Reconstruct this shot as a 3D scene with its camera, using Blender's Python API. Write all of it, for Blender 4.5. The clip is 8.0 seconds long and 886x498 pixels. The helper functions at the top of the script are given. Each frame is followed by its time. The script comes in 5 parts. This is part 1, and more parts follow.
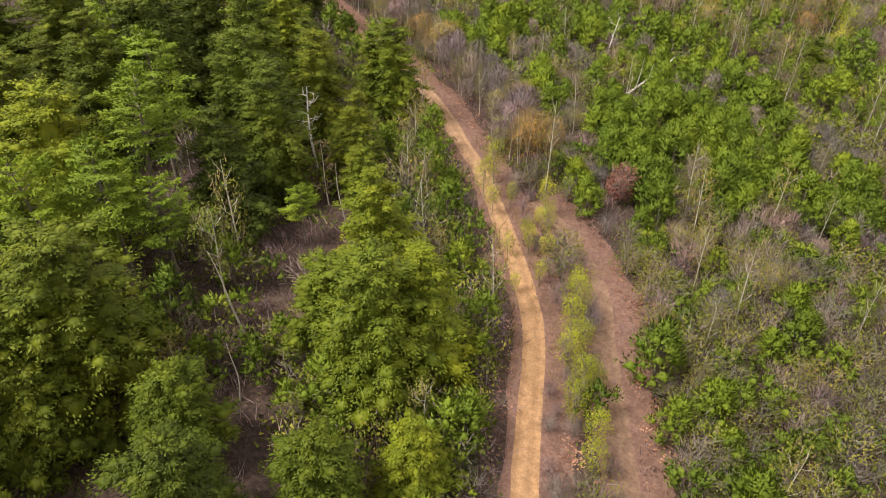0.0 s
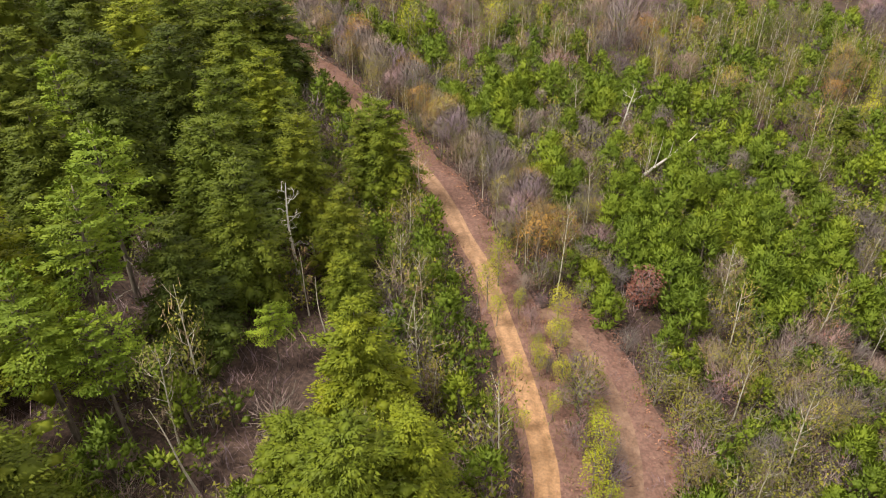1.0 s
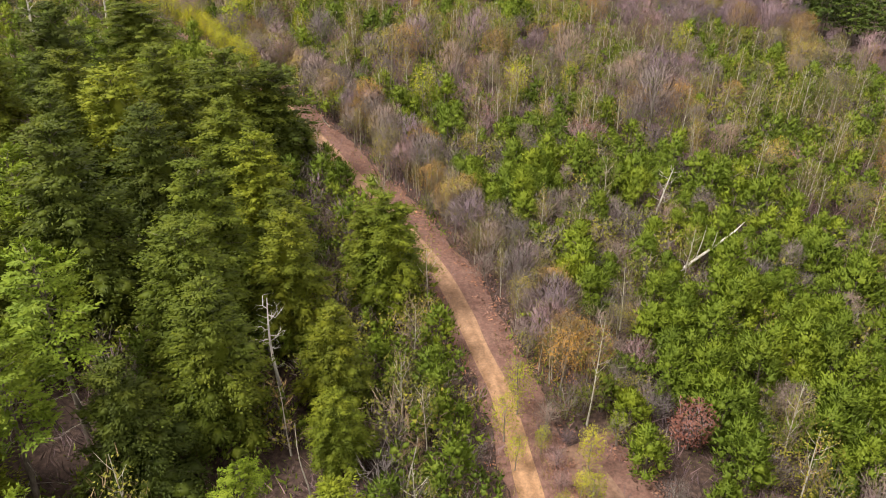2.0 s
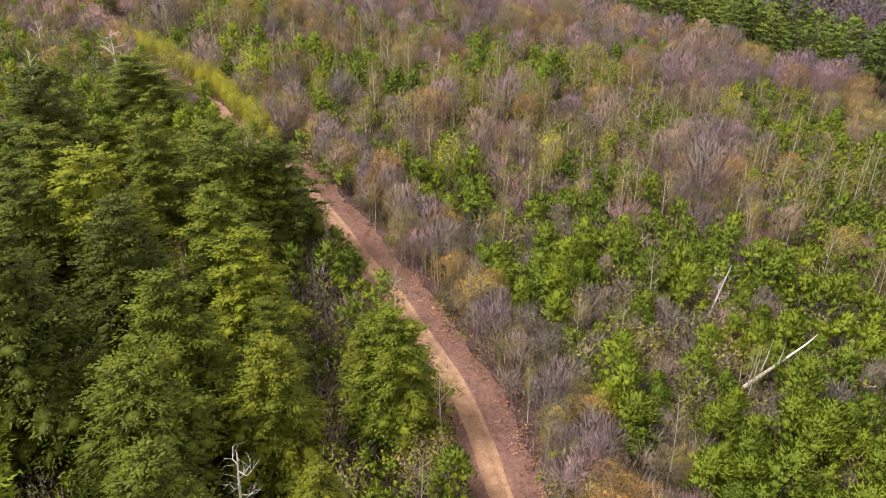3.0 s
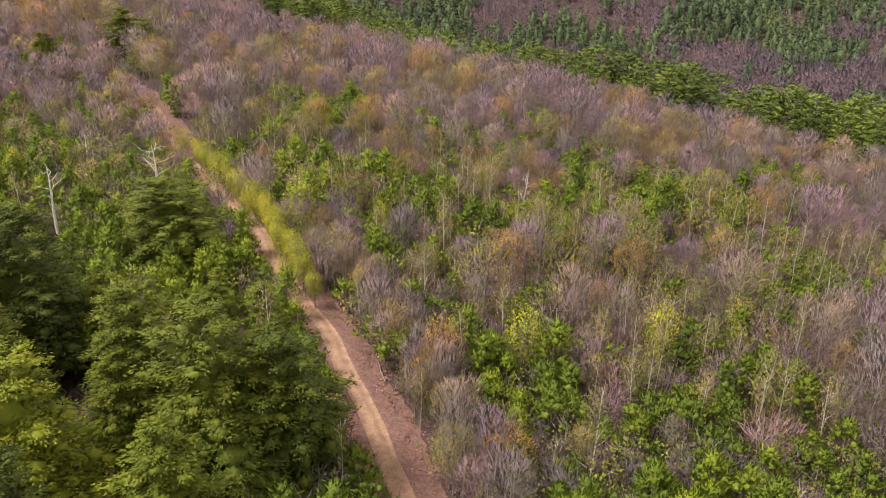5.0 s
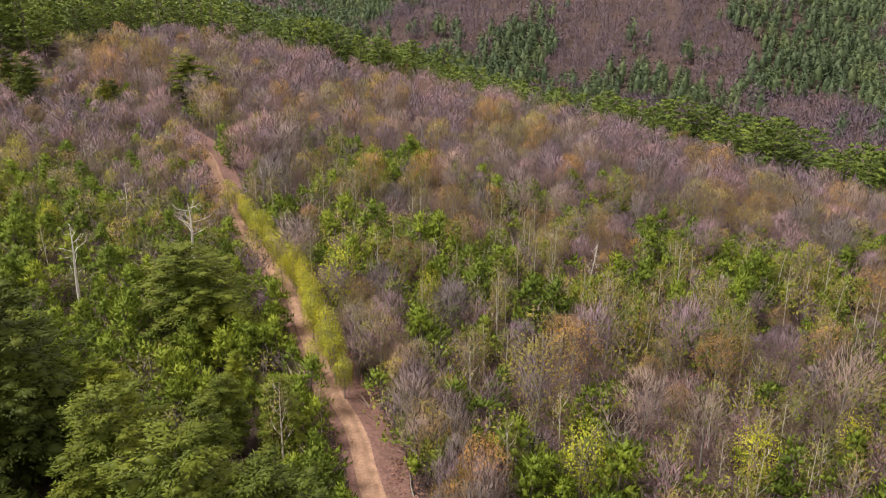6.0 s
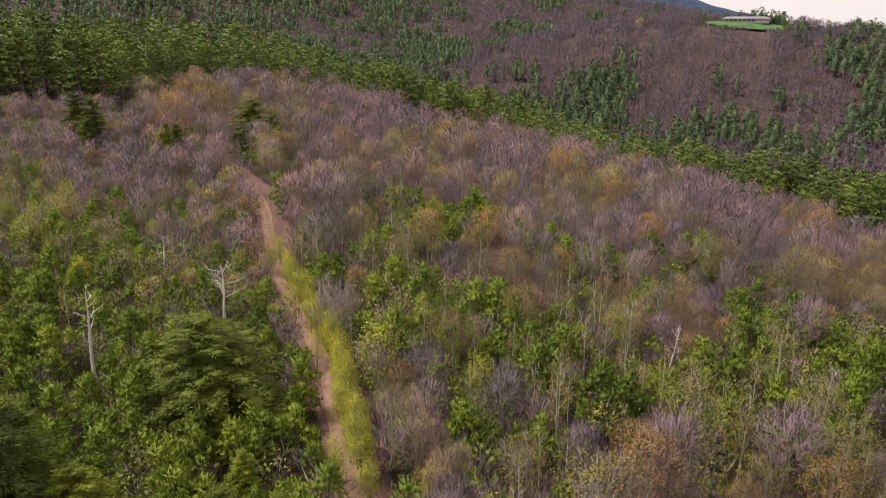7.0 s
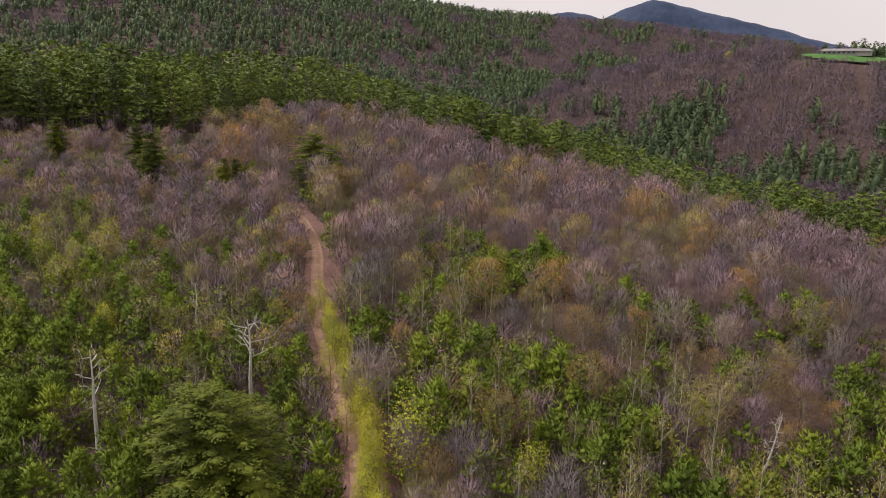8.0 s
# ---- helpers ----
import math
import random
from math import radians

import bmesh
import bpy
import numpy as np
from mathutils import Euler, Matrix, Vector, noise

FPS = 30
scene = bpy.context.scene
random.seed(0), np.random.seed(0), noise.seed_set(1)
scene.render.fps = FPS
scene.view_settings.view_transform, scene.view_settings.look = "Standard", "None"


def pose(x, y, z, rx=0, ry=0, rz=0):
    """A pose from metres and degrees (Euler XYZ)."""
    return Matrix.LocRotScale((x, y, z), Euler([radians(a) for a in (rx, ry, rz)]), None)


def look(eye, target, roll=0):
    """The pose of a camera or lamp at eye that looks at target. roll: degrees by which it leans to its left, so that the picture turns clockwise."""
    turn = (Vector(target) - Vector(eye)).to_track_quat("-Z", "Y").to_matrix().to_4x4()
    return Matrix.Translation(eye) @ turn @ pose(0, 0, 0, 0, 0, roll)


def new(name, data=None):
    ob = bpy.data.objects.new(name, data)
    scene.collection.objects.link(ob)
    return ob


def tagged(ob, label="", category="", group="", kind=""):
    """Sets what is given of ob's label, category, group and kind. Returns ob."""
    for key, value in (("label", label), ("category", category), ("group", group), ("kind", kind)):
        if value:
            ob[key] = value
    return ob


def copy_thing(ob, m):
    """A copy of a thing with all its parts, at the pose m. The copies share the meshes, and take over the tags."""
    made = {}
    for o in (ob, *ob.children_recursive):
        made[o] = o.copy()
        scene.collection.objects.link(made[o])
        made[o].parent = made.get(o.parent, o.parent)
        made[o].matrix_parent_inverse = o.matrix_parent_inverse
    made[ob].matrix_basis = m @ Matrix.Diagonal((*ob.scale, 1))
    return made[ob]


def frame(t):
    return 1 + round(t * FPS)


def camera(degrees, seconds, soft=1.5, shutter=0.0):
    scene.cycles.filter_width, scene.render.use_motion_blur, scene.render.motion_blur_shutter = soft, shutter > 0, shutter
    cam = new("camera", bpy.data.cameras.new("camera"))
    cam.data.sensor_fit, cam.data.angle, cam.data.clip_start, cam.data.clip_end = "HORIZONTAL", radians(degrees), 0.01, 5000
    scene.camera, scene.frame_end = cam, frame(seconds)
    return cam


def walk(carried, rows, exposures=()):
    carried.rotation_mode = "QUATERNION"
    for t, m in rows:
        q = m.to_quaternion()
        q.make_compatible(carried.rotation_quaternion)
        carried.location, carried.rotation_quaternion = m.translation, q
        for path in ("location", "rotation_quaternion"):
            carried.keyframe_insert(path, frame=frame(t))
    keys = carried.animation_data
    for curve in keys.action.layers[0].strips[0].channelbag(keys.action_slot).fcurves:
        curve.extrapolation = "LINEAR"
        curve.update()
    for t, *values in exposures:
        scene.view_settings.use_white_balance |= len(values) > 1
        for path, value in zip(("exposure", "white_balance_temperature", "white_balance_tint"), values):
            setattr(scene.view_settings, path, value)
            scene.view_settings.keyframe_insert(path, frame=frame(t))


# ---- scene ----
cam = camera(62.9, 8.0, soft=1.0)
METRES, EYE, TILT, LEAN, TURN = 80.0, 38.0, -38.0, 0.0, 0.0
ROWS = [
    (0.0, 0.0, 0.0, 0.0, 0.0, 0.0, -0.0),
    (0.5, 0.0024, 0.049, 0.0371, 0.02, 1.45, -0.05),
    (1.0, 0.0048, 0.0972, 0.0741, 0.23, 2.95, -0.2),
    (1.5, 0.0072, 0.1467, 0.1126, 0.77, 4.35, -0.62),
    (3.0, 0.0129, 0.2949, 0.2295, 3.67, 8.73, -2.95),
    (3.5, 0.0135, 0.3444, 0.2683, 4.97, 10.25, -3.94),
    (4.0, 0.0131, 0.3941, 0.3069, 6.5, 11.73, -5.11),
    (4.5, 0.0114, 0.4451, 0.3466, 8.18, 13.15, -6.39),
    (6.0, -0.0012, 0.5904, 0.4623, 14.94, 17.0, -11.45),
    (6.5, -0.0102, 0.6396, 0.501, 17.52, 18.12, -13.32),
    (7.0, -0.0214, 0.6882, 0.5388, 20.1, 19.0, -15.12),
    (7.5, -0.0344, 0.7353, 0.5754, 22.77, 19.52, -16.89),
    (8.0, -0.051, 0.783, 0.6121, 25.5, 19.88, -18.67),
]
walk(cam, [(t, pose(0, 0, EYE, TILT, LEAN, TURN) @ pose(METRES * x, METRES * y, METRES * z, 90 + pitch, roll, yaw)) for t, x, y, z, yaw, pitch, roll in ROWS],
     [(0.0, 0.25, 6550, 7), (3.0, 0.31, 6480, 14), (4.5, 0.27, 6450, 17), (6.5, 0.03, 6300, 16), (8.0, -0.45, 6150, 18)])

# ---- light: a bright, thinly overcast sky with a veiled sun ----
SUN_UP, SUN_ROUND = 60.0, 240.0
world = bpy.data.worlds.new("overcast_sky")
scene.world = world
world.use_nodes = True
wt = world.node_tree
wt.nodes.clear()
w_out = wt.nodes.new("ShaderNodeOutputWorld")
w_back = wt.nodes.new("ShaderNodeBackground")
w_sky = wt.nodes.new("ShaderNodeTexSky")
w_sky.sky_type = "NISHITA"
w_sky.sun_disc = False
w_sky.sun_elevation = radians(SUN_UP)
w_sky.sun_rotation = radians(SUN_ROUND)
w_sky.dust_density = 3.0
w_mix = wt.nodes.new("ShaderNodeMix")
w_mix.data_type = "RGBA"
w_noise = wt.nodes.new("ShaderNodeTexNoise")
w_noise.inputs["Scale"].default_value = 2.5
w_noise.inputs["Detail"].default_value = 5.0
w_map = wt.nodes.new("ShaderNodeMapRange")
w_map.inputs["From Min"].default_value = 0.3
w_map.inputs["From Max"].default_value = 0.7
w_map.inputs["To Min"].default_value = 0.78
w_map.inputs["To Max"].default_value = 0.92
wt.links.new(w_noise.outputs["Fac"], w_map.inputs["Value"])
wt.links.new(w_map.outputs["Result"], w_mix.inputs["Factor"])
wt.links.new(w_sky.outputs["Color"], w_mix.inputs["A"])
w_mix.inputs["B"].default_value = (11.4, 10.3, 9.3, 1)
wt.links.new(w_mix.outputs["Result"], w_back.inputs["Color"])
w_back.inputs["Strength"].default_value = 0.108
wt.links.new(w_back.outputs["Background"], w_out.inputs["Surface"])

sun = new("sun", bpy.data.lights.new("sun", "SUN"))
sun.data.energy = 5.0
sun.data.angle = radians(16)
sun.data.color = (1.0, 0.93, 0.82)
sun.matrix_world = look((0, 0, 300), (-300 * math.sin(radians(SUN_ROUND)) / math.tan(radians(SUN_UP)), -300 * math.cos(radians(SUN_ROUND)) / math.tan(radians(SUN_UP)), 0))

# ---- materials ----
def material(name):
    m = bpy.data.materials.new(name)
    m.use_nodes = True
    m.node_tree.nodes.clear()
    return m, m.node_tree.nodes, m.node_tree.links


def ramp(nodes, links, fac, stops):
    r = nodes.new("ShaderNodeValToRGB")
    e = r.color_ramp.elements
    while len(e) < len(stops):
        e.new(0.5)
    for k, (p, c) in zip(e, stops):
        k.position, k.color = p, (*c, 1)
    links.new(fac, r.inputs["Fac"])
    return r.outputs["Color"]


def mixed(nodes, links, fac, a, b, how="MIX"):
    m = nodes.new("ShaderNodeMix")
    m.data_type, m.blend_type = "RGBA", how
    for key, v in (("Factor", fac), ("A", a), ("B", b)):
        if isinstance(v, (int, float)):
            m.inputs[key].default_value = v
        elif isinstance(v, tuple):
            m.inputs[key].default_value = (*v, 1)
        else:
            links.new(v, m.inputs[key])
    return m.outputs["Result"]


def grain(nodes, links, scale, detail=3.0, rough=0.55, source="Position", stretch=None):
    n = nodes.new("ShaderNodeTexNoise")
    n.inputs["Scale"].default_value, n.inputs["Detail"].default_value, n.inputs["Roughness"].default_value = scale, detail, rough
    if source == "Position":
        out = nodes.new("ShaderNodeNewGeometry").outputs["Position"]
    else:
        out = nodes.new("ShaderNodeTexCoord").outputs["Object"]
    if stretch:
        v = nodes.new("ShaderNodeVectorMath")
        v.operation = "MULTIPLY"
        v.inputs[1].default_value = stretch
        links.new(out, v.inputs[0])
        out = v.outputs["Vector"]
    links.new(out, n.inputs["Vector"])
    return n.outputs["Fac"]


def spread(nodes, links, value, lo, hi):
    m = nodes.new("ShaderNodeMapRange")
    m.inputs["From Min"].default_value, m.inputs["From Max"].default_value = lo, hi
    links.new(value, m.inputs["Value"])
    return m.outputs["Result"]


def foliage(name, dark, mid, light, thin=0.3, tree_scale=0.16, vary=None, even=0.0):
    """Leaves: each leaf, each clump and each tree differ a little; part of the light comes through."""
    m, nodes, links = material(name)
    geo = nodes.new("ShaderNodeNewGeometry")
    info = nodes.new("ShaderNodeObjectInfo")
    leaf = ramp(nodes, links, geo.outputs["Random Per Island"], [(0.0, dark), (0.5, mid), (1.0, light)])
    clump = ramp(nodes, links, grain(nodes, links, 0.9, 2.0), [(0.32, dark), (0.52, mid), (0.7, light)])
    col = mixed(nodes, links, 0.8, leaf, clump)
    if even:
        col = mixed(nodes, links, even, col, mid)
    stand = spread(nodes, links, grain(nodes, links, tree_scale, 1.0), 0.3, 0.7)
    shade = ramp(nodes, links, stand, [(0.0, (0.64, 0.69, 0.70)), (0.5, (1.0, 1.0, 1.0)), (1.0, (1.35, 1.18, 0.9))])
    col = mixed(nodes, links, 0.55, col, shade, "MULTIPLY")
    attr = nodes.new("ShaderNodeAttribute")
    attr.attribute_name = "tone"
    both = nodes.new("ShaderNodeMath")
    both.operation = "ADD"
    links.new(attr.outputs["Fac"], both.inputs[0])
    links.new(info.outputs["Random"], both.inputs[1])
    wrap = nodes.new("ShaderNodeMath")
    wrap.operation = "FRACT"
    links.new(both.outputs["Value"], wrap.inputs[0])
    own = ramp(nodes, links, wrap.outputs["Value"], [(0.0, (0.50, 0.54, 0.54)), (0.45, (0.96, 0.96, 0.96)), (1.0, (1.42, 1.28, 1.02))])
    col = mixed(nodes, links, 0.85 if vary is None else vary, col, own, "MULTIPLY")
    bsdf = nodes.new("ShaderNodeBsdfPrincipled")
    bsdf.inputs["Roughness"].default_value = 0.65
    bsdf.inputs["Specular IOR Level"].default_value = 0.25
    links.new(col, bsdf.inputs["Base Color"])
    thro = nodes.new("ShaderNodeBsdfTranslucent")
    links.new(col, thro.inputs["Color"])
    mix = nodes.new("ShaderNodeMixShader")
    mix.inputs["Fac"].default_value = thin
    links.new(bsdf.outputs["BSDF"], mix.inputs[1])
    links.new(thro.outputs["BSDF"], mix.inputs[2])
    out = nodes.new("ShaderNodeOutputMaterial")
    links.new(mix.outputs["Shader"], out.inputs["Surface"])
    return m


def solid(name, stops, scale=3.0, rough=0.85, bump=0.0, stretch=None, detail=5.0, second=None):
    """A rough surface whose colour runs through stops by two scales of noise, with a fine relief."""
    m, nodes, links = material(name)
    col = ramp(nodes, links, grain(nodes, links, scale, detail, 0.6, stretch=stretch), stops)
    if second:
        col = mixed(nodes, links, 0.6, col, ramp(nodes, links, grain(nodes, links, second, 3.0), [(0.35, (0.7, 0.7, 0.72)), (0.65, (1.25, 1.2, 1.12))]), "MULTIPLY")
    bsdf = nodes.new("ShaderNodeBsdfPrincipled")
    bsdf.inputs["Roughness"].default_value = rough
    bsdf.inputs["Specular IOR Level"].default_value = 0.3
    links.new(col, bsdf.inputs["Base Color"])
    if bump:
        b = nodes.new("ShaderNodeBump")
        b.inputs["Strength"].default_value, b.inputs["Distance"].default_value = bump, 0.05
        links.new(grain(nodes, links, scale * 5, 4.0), b.inputs["Height"])
        links.new(b.outputs["Normal"], bsdf.inputs["Normal"])
    out = nodes.new("ShaderNodeOutputMaterial")
    links.new(bsdf.outputs["BSDF"], out.inputs["Surface"])
    return m


M_HEMLOCK = foliage("hemlock_needles", (0.024, 0.044, 0.004), (0.088, 0.116, 0.007), (0.19, 0.215, 0.014), 0.1, vary=0.9, even=0.55)
M_OLIVE = foliage("olive_needles", (0.040, 0.070, 0.005), (0.132, 0.168, 0.009), (0.27, 0.30, 0.020), 0.12, vary=0.8, even=0.55)
M_BRIGHT = foliage("bright_pine_needles", (0.070, 0.118, 0.010), (0.148, 0.208, 0.018), (0.245, 0.305, 0.030), 0.25, vary=0.6, even=0.5)
M_LIME = foliage("bright_tier_pine_needles", (0.07, 0.12, 0.008), (0.15, 0.215, 0.014), (0.27, 0.33, 0.026), 0.15, vary=0.4, even=0.5)
M_SHRUB = foliage("shrub_leaves", (0.068, 0.112, 0.011), (0.148, 0.205, 0.020), (0.23, 0.285, 0.036), 0.3, vary=0.7)
M_YELLOW = foliage("young_poplar_leaves", (0.19, 0.21, 0.012), (0.34, 0.365, 0.022), (0.48, 0.49, 0.045), 0.35, vary=0.5)
M_PINE = foliage("white_pine_needles", (0.034, 0.066, 0.010), (0.102, 0.152, 0.022), (0.205, 0.25, 0.036), 0.15, even=0.4)
# Distance haze is painted in: bluer and flatter than the near pine needles.
M_HAZEPINE = foliage("far_conifer_needles", (0.028, 0.050, 0.026), (0.072, 0.108, 0.050), (0.125, 0.165, 0.068), 0.1, tree_scale=0.05, vary=0.6, even=0.4)
M_BUD_ORANGE = foliage("orange_buds", (0.16, 0.090, 0.024), (0.29, 0.175, 0.045), (0.41, 0.27, 0.08), 0.3)
M_BUD_GOLD = foliage("gold_buds", (0.14, 0.125, 0.018), (0.265, 0.235, 0.038), (0.38, 0.345, 0.060), 0.3)
M_BUD_GREEN = foliage("green_buds", (0.095, 0.108, 0.016), (0.185, 0.195, 0.032), (0.28, 0.28, 0.052), 0.3)
M_BUD_RED = foliage("red_buds", (0.13, 0.050, 0.042), (0.22, 0.095, 0.078), (0.29, 0.15, 0.125), 0.3)
M_TWIG_GREY = foliage("grey_twigs", (0.095, 0.075, 0.070), (0.188, 0.150, 0.148), (0.30, 0.25, 0.243), 0.0, even=0.3)
M_TWIG_PURPLE = foliage("purple_brown_twigs", (0.088, 0.060, 0.072), (0.208, 0.146, 0.178), (0.325, 0.245, 0.285), 0.0, even=0.3)
M_TWIG_TAN = foliage("tan_twigs", (0.12, 0.084, 0.056), (0.185, 0.135, 0.088), (0.27, 0.205, 0.135), 0.0)
# Purple-brown twigs with a bluish tint painted in for the haze of distance.
M_HAZEBARE = foliage("far_bare_wood_twigs", (0.072, 0.054, 0.072), (0.138, 0.104, 0.138), (0.215, 0.165, 0.205), 0.0, tree_scale=0.05, vary=0.7, even=0.62)
M_BARK = solid("grey_brown_bark", [(0.3, (0.07, 0.055, 0.045)), (0.55, (0.15, 0.125, 0.10)), (0.75, (0.24, 0.21, 0.18))], 6.0, stretch=(1, 1, 0.25))
M_BARK_PALE = solid("pale_grey_bark", [(0.3, (0.13, 0.115, 0.095)), (0.55, (0.23, 0.21, 0.175)), (0.75, (0.34, 0.31, 0.27))], 5.0, stretch=(1, 1, 0.3))
M_BIRCH = solid("white_birch_bark", [(0.28, (0.09, 0.08, 0.065)), (0.40, (0.38, 0.35, 0.29)), (0.7, (0.58, 0.55, 0.47))], 3.0, stretch=(0.6, 0.6, 3.0))
M_DEAD = solid("weathered_dead_wood", [(0.3, (0.38, 0.35, 0.31)), (0.6, (0.58, 0.55, 0.50)), (0.8, (0.70, 0.67, 0.62))], 3.0, stretch=(2, 2, 0.5))
M_GROUND = solid("leaf_litter", [(0.25, (0.020, 0.013, 0.011)), (0.45, (0.050, 0.032, 0.027)), (0.62, (0.092, 0.060, 0.050)), (0.8, (0.16, 0.11, 0.093))], 3.5, bump=0.6, second=0.25, detail=9.0)
M_TRAIL = solid("sandy_trail_dirt", [(0.25, (0.185, 0.108, 0.064)), (0.5, (0.265, 0.168, 0.112)), (0.75, (0.36, 0.23, 0.15))], 1.4, bump=0.4, second=6.0, detail=7.0)


def sandier_end(m):
    """The trail is orange sand on its lower stretch and duller, stonier dirt further up."""
    nodes, links = m.node_tree.nodes, m.node_tree.links
    bsdf = next(n for n in nodes if n.type == "BSDF_PRINCIPLED")
    dirt = bsdf.inputs["Base Color"].links[0].from_socket
    split = nodes.new("ShaderNodeSeparateXYZ")
    links.new(nodes.new("ShaderNodeNewGeometry").outputs["Position"], split.inputs[0])
    upper = spread(nodes, links, split.outputs["Y"], 42, 74)
    sand = mixed(nodes, links, 1.0, dirt, (1.12, 1.04, 0.86), "MULTIPLY")
    links.new(mixed(nodes, links, upper, sand, dirt), bsdf.inputs["Base Color"])


sandier_end(M_TRAIL)
M_TRACK = solid("packed_reddish_dirt", [(0.25, (0.12, 0.072, 0.050)), (0.5, (0.185, 0.114, 0.082)), (0.75, (0.25, 0.165, 0.122))], 1.6, bump=0.4, second=5.0, detail=7.0)


def trodden(name, dirt, litter):
    """The trodden margin: dirt with tongues of leaf litter on it."""
    m, nodes, links = material(name)
    fine = ramp(nodes, links, grain(nodes, links, 5.0, 6.0), [(0.3, (0.7, 0.7, 0.7)), (0.7, (1.25, 1.22, 1.2))])
    cut = ramp(nodes, links, grain(nodes, links, 2.2, 6.0, 0.65), [(0.42, (0, 0, 0)), (0.58, (1, 1, 1))])
    col = mixed(nodes, links, 1.0, mixed(nodes, links, cut, dirt, litter), fine, "MULTIPLY")
    bsdf = nodes.new("ShaderNodeBsdfPrincipled")
    bsdf.inputs["Roughness"].default_value = 0.9
    links.new(col, bsdf.inputs["Base Color"])
    out = nodes.new("ShaderNodeOutputMaterial")
    links.new(bsdf.outputs["BSDF"], out.inputs["Surface"])
    return m


M_VERGE = trodden("trodden_verge_dirt", (0.175, 0.100, 0.078), (0.135, 0.070, 0.056))
M_GRASS = foliage("dry_grass", (0.20, 0.15, 0.07), (0.30, 0.24, 0.11), (0.36, 0.32, 0.13), 0.3)
M_LEAF = foliage("dead_leaves", (0.10, 0.050, 0.038), (0.22, 0.115, 0.090), (0.42, 0.25, 0.19), 0.1, vary=0.9)
M_LAWN = solid("mown_lawn", [(0.3, (0.045, 0.115, 0.025)), (0.7, (0.075, 0.17, 0.038))], 0.3, second=0.05)
# The blue stands in for air haze over the mountain's woods.
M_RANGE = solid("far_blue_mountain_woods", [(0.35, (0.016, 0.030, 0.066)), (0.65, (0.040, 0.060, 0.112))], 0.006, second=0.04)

# ---- the land ----
def smooth(v, a, b):
    u = min(1.0, max(0.0, (v - a) / (b - a)))
    return u * u * (3 - 2 * u)


HILLS = [(-901, 823, 157, 432, 440), (-598, 1290, 97, 502, 329), (-215, 1406, 45, 274, 218), (-69, 573, 54, 197, 146), (330, 627, 40, 260, 202), (-1462, 265, 66, 383, 348)]


def ground(x, y):
    """Height of the land in metres: a side slope with the trail on it, a ravine beyond, hills round about."""
    px = min(150.0, max(-200.0, x))
    py = min(400.0, max(-150.0, y))
    z = 2.7 - 0.11 * px + 0.015 * (py - 75)
    d = math.hypot(x + 4, y - 80)
    w = max(smooth(y + (0.9 if x > 0 else 0.45) * x, 185, 325), smooth(d, 240, 400))
    z += (-16.0 - z) * w
    for hx, hy, h, sx, sy in HILLS:
        z += h * math.exp(-((x - hx) / sx) ** 2 - ((y - hy) / sy) ** 2) * smooth(d, 230, 520)
    z += 0.5 * noise.noise((x * 0.05, y * 0.05, 0.0)) + 0.15 * noise.noise((x * 0.21, y * 0.21, 3.0)) + smooth(d, 300, 700) * 9 * noise.noise((x * 0.006, y * 0.006, 7.0))
    return z


TRAIL = [(2.0, -40), (3.0, 5), (4.0, 19), (4.6, 23.9), (5.3, 28.6), (6.2, 34.4), (6.5, 38.9), (5.9, 44.5), (4.9, 50.5), (3.6, 57.3), (2.3, 61.5), (0.4, 67.5), (-1.6, 72.3), (-4.4, 77.0), (-7.6, 82.8), (-11.2, 88.1), (-15.2, 94.3),
         (-19.2, 99.6), (-22.5, 104.3), (-27.8, 109.6), (-34.0, 117.2), (-37.9, 121.9), (-44.7, 128.2), (-51.9, 134.6), (-58.3, 140.7), (-65.5, 149.0), (-74.7, 159.5), (-83.5, 167.1), (-97, 176), (-120, 186)]
SIDE_TRACK = [(10.0, -30), (10.4, 10), (10.7, 24.3), (11.0, 29.2), (11.2, 32.9), (11.6, 37.1), (12.0, 42.0), (10.4, 48.8), (7.4, 54.2), (4.2, 58.0)]


def resample(points, step):
    """A smooth line through the points, with the normal at each place."""
    P = [Vector(p).to_3d() for p in points]
    out = []
    for i in range(1, len(P) - 2):
        n = max(1, int((P[i + 1] - P[i]).length / step))
        for k in range(n):
            t = k / n
            a, b, c, d = P[i - 1], P[i], P[i + 1], P[i + 2]
            out.append(0.5 * (2 * b + (c - a) * t + (2 * a - 5 * b + 4 * c - d) * t * t + (3 * b - a - 3 * c + d) * t ** 3))
    return out


TRAIL_LINE = np.array([(p.x, p.y) for p in resample(TRAIL, 1.0)])
TRACK_LINE = np.array([(p.x, p.y) for p in resample(SIDE_TRACK, 1.0)])


def beside(x, y, line=TRAIL_LINE):
    """Signed distance from a line, to its right positive, and the place along it."""
    d = np.hypot(line[:, 0] - x, line[:, 1] - y)
    i = int(min(len(line) - 2, d.argmin()))
    t = line[i + 1] - line[i]
    side = t[1] * (x - line[i][0]) - t[0] * (y - line[i][1])
    return (d[i] if side > 0 else -d[i]), i


def grid_lines(lo, hi, a, b, step, grow):
    v = list(np.arange(a, b, step))
    s = step
    while v[-1] < hi:
        s = s * grow if s * grow < 30 or v[-1] > 1500 else 30
        v.append(v[-1] + s)
    s = step
    while v[0] > lo:
        s = s * grow if s * grow < 30 or v[0] < -1200 else 30
        v.insert(0, v[0] - s)
    return v


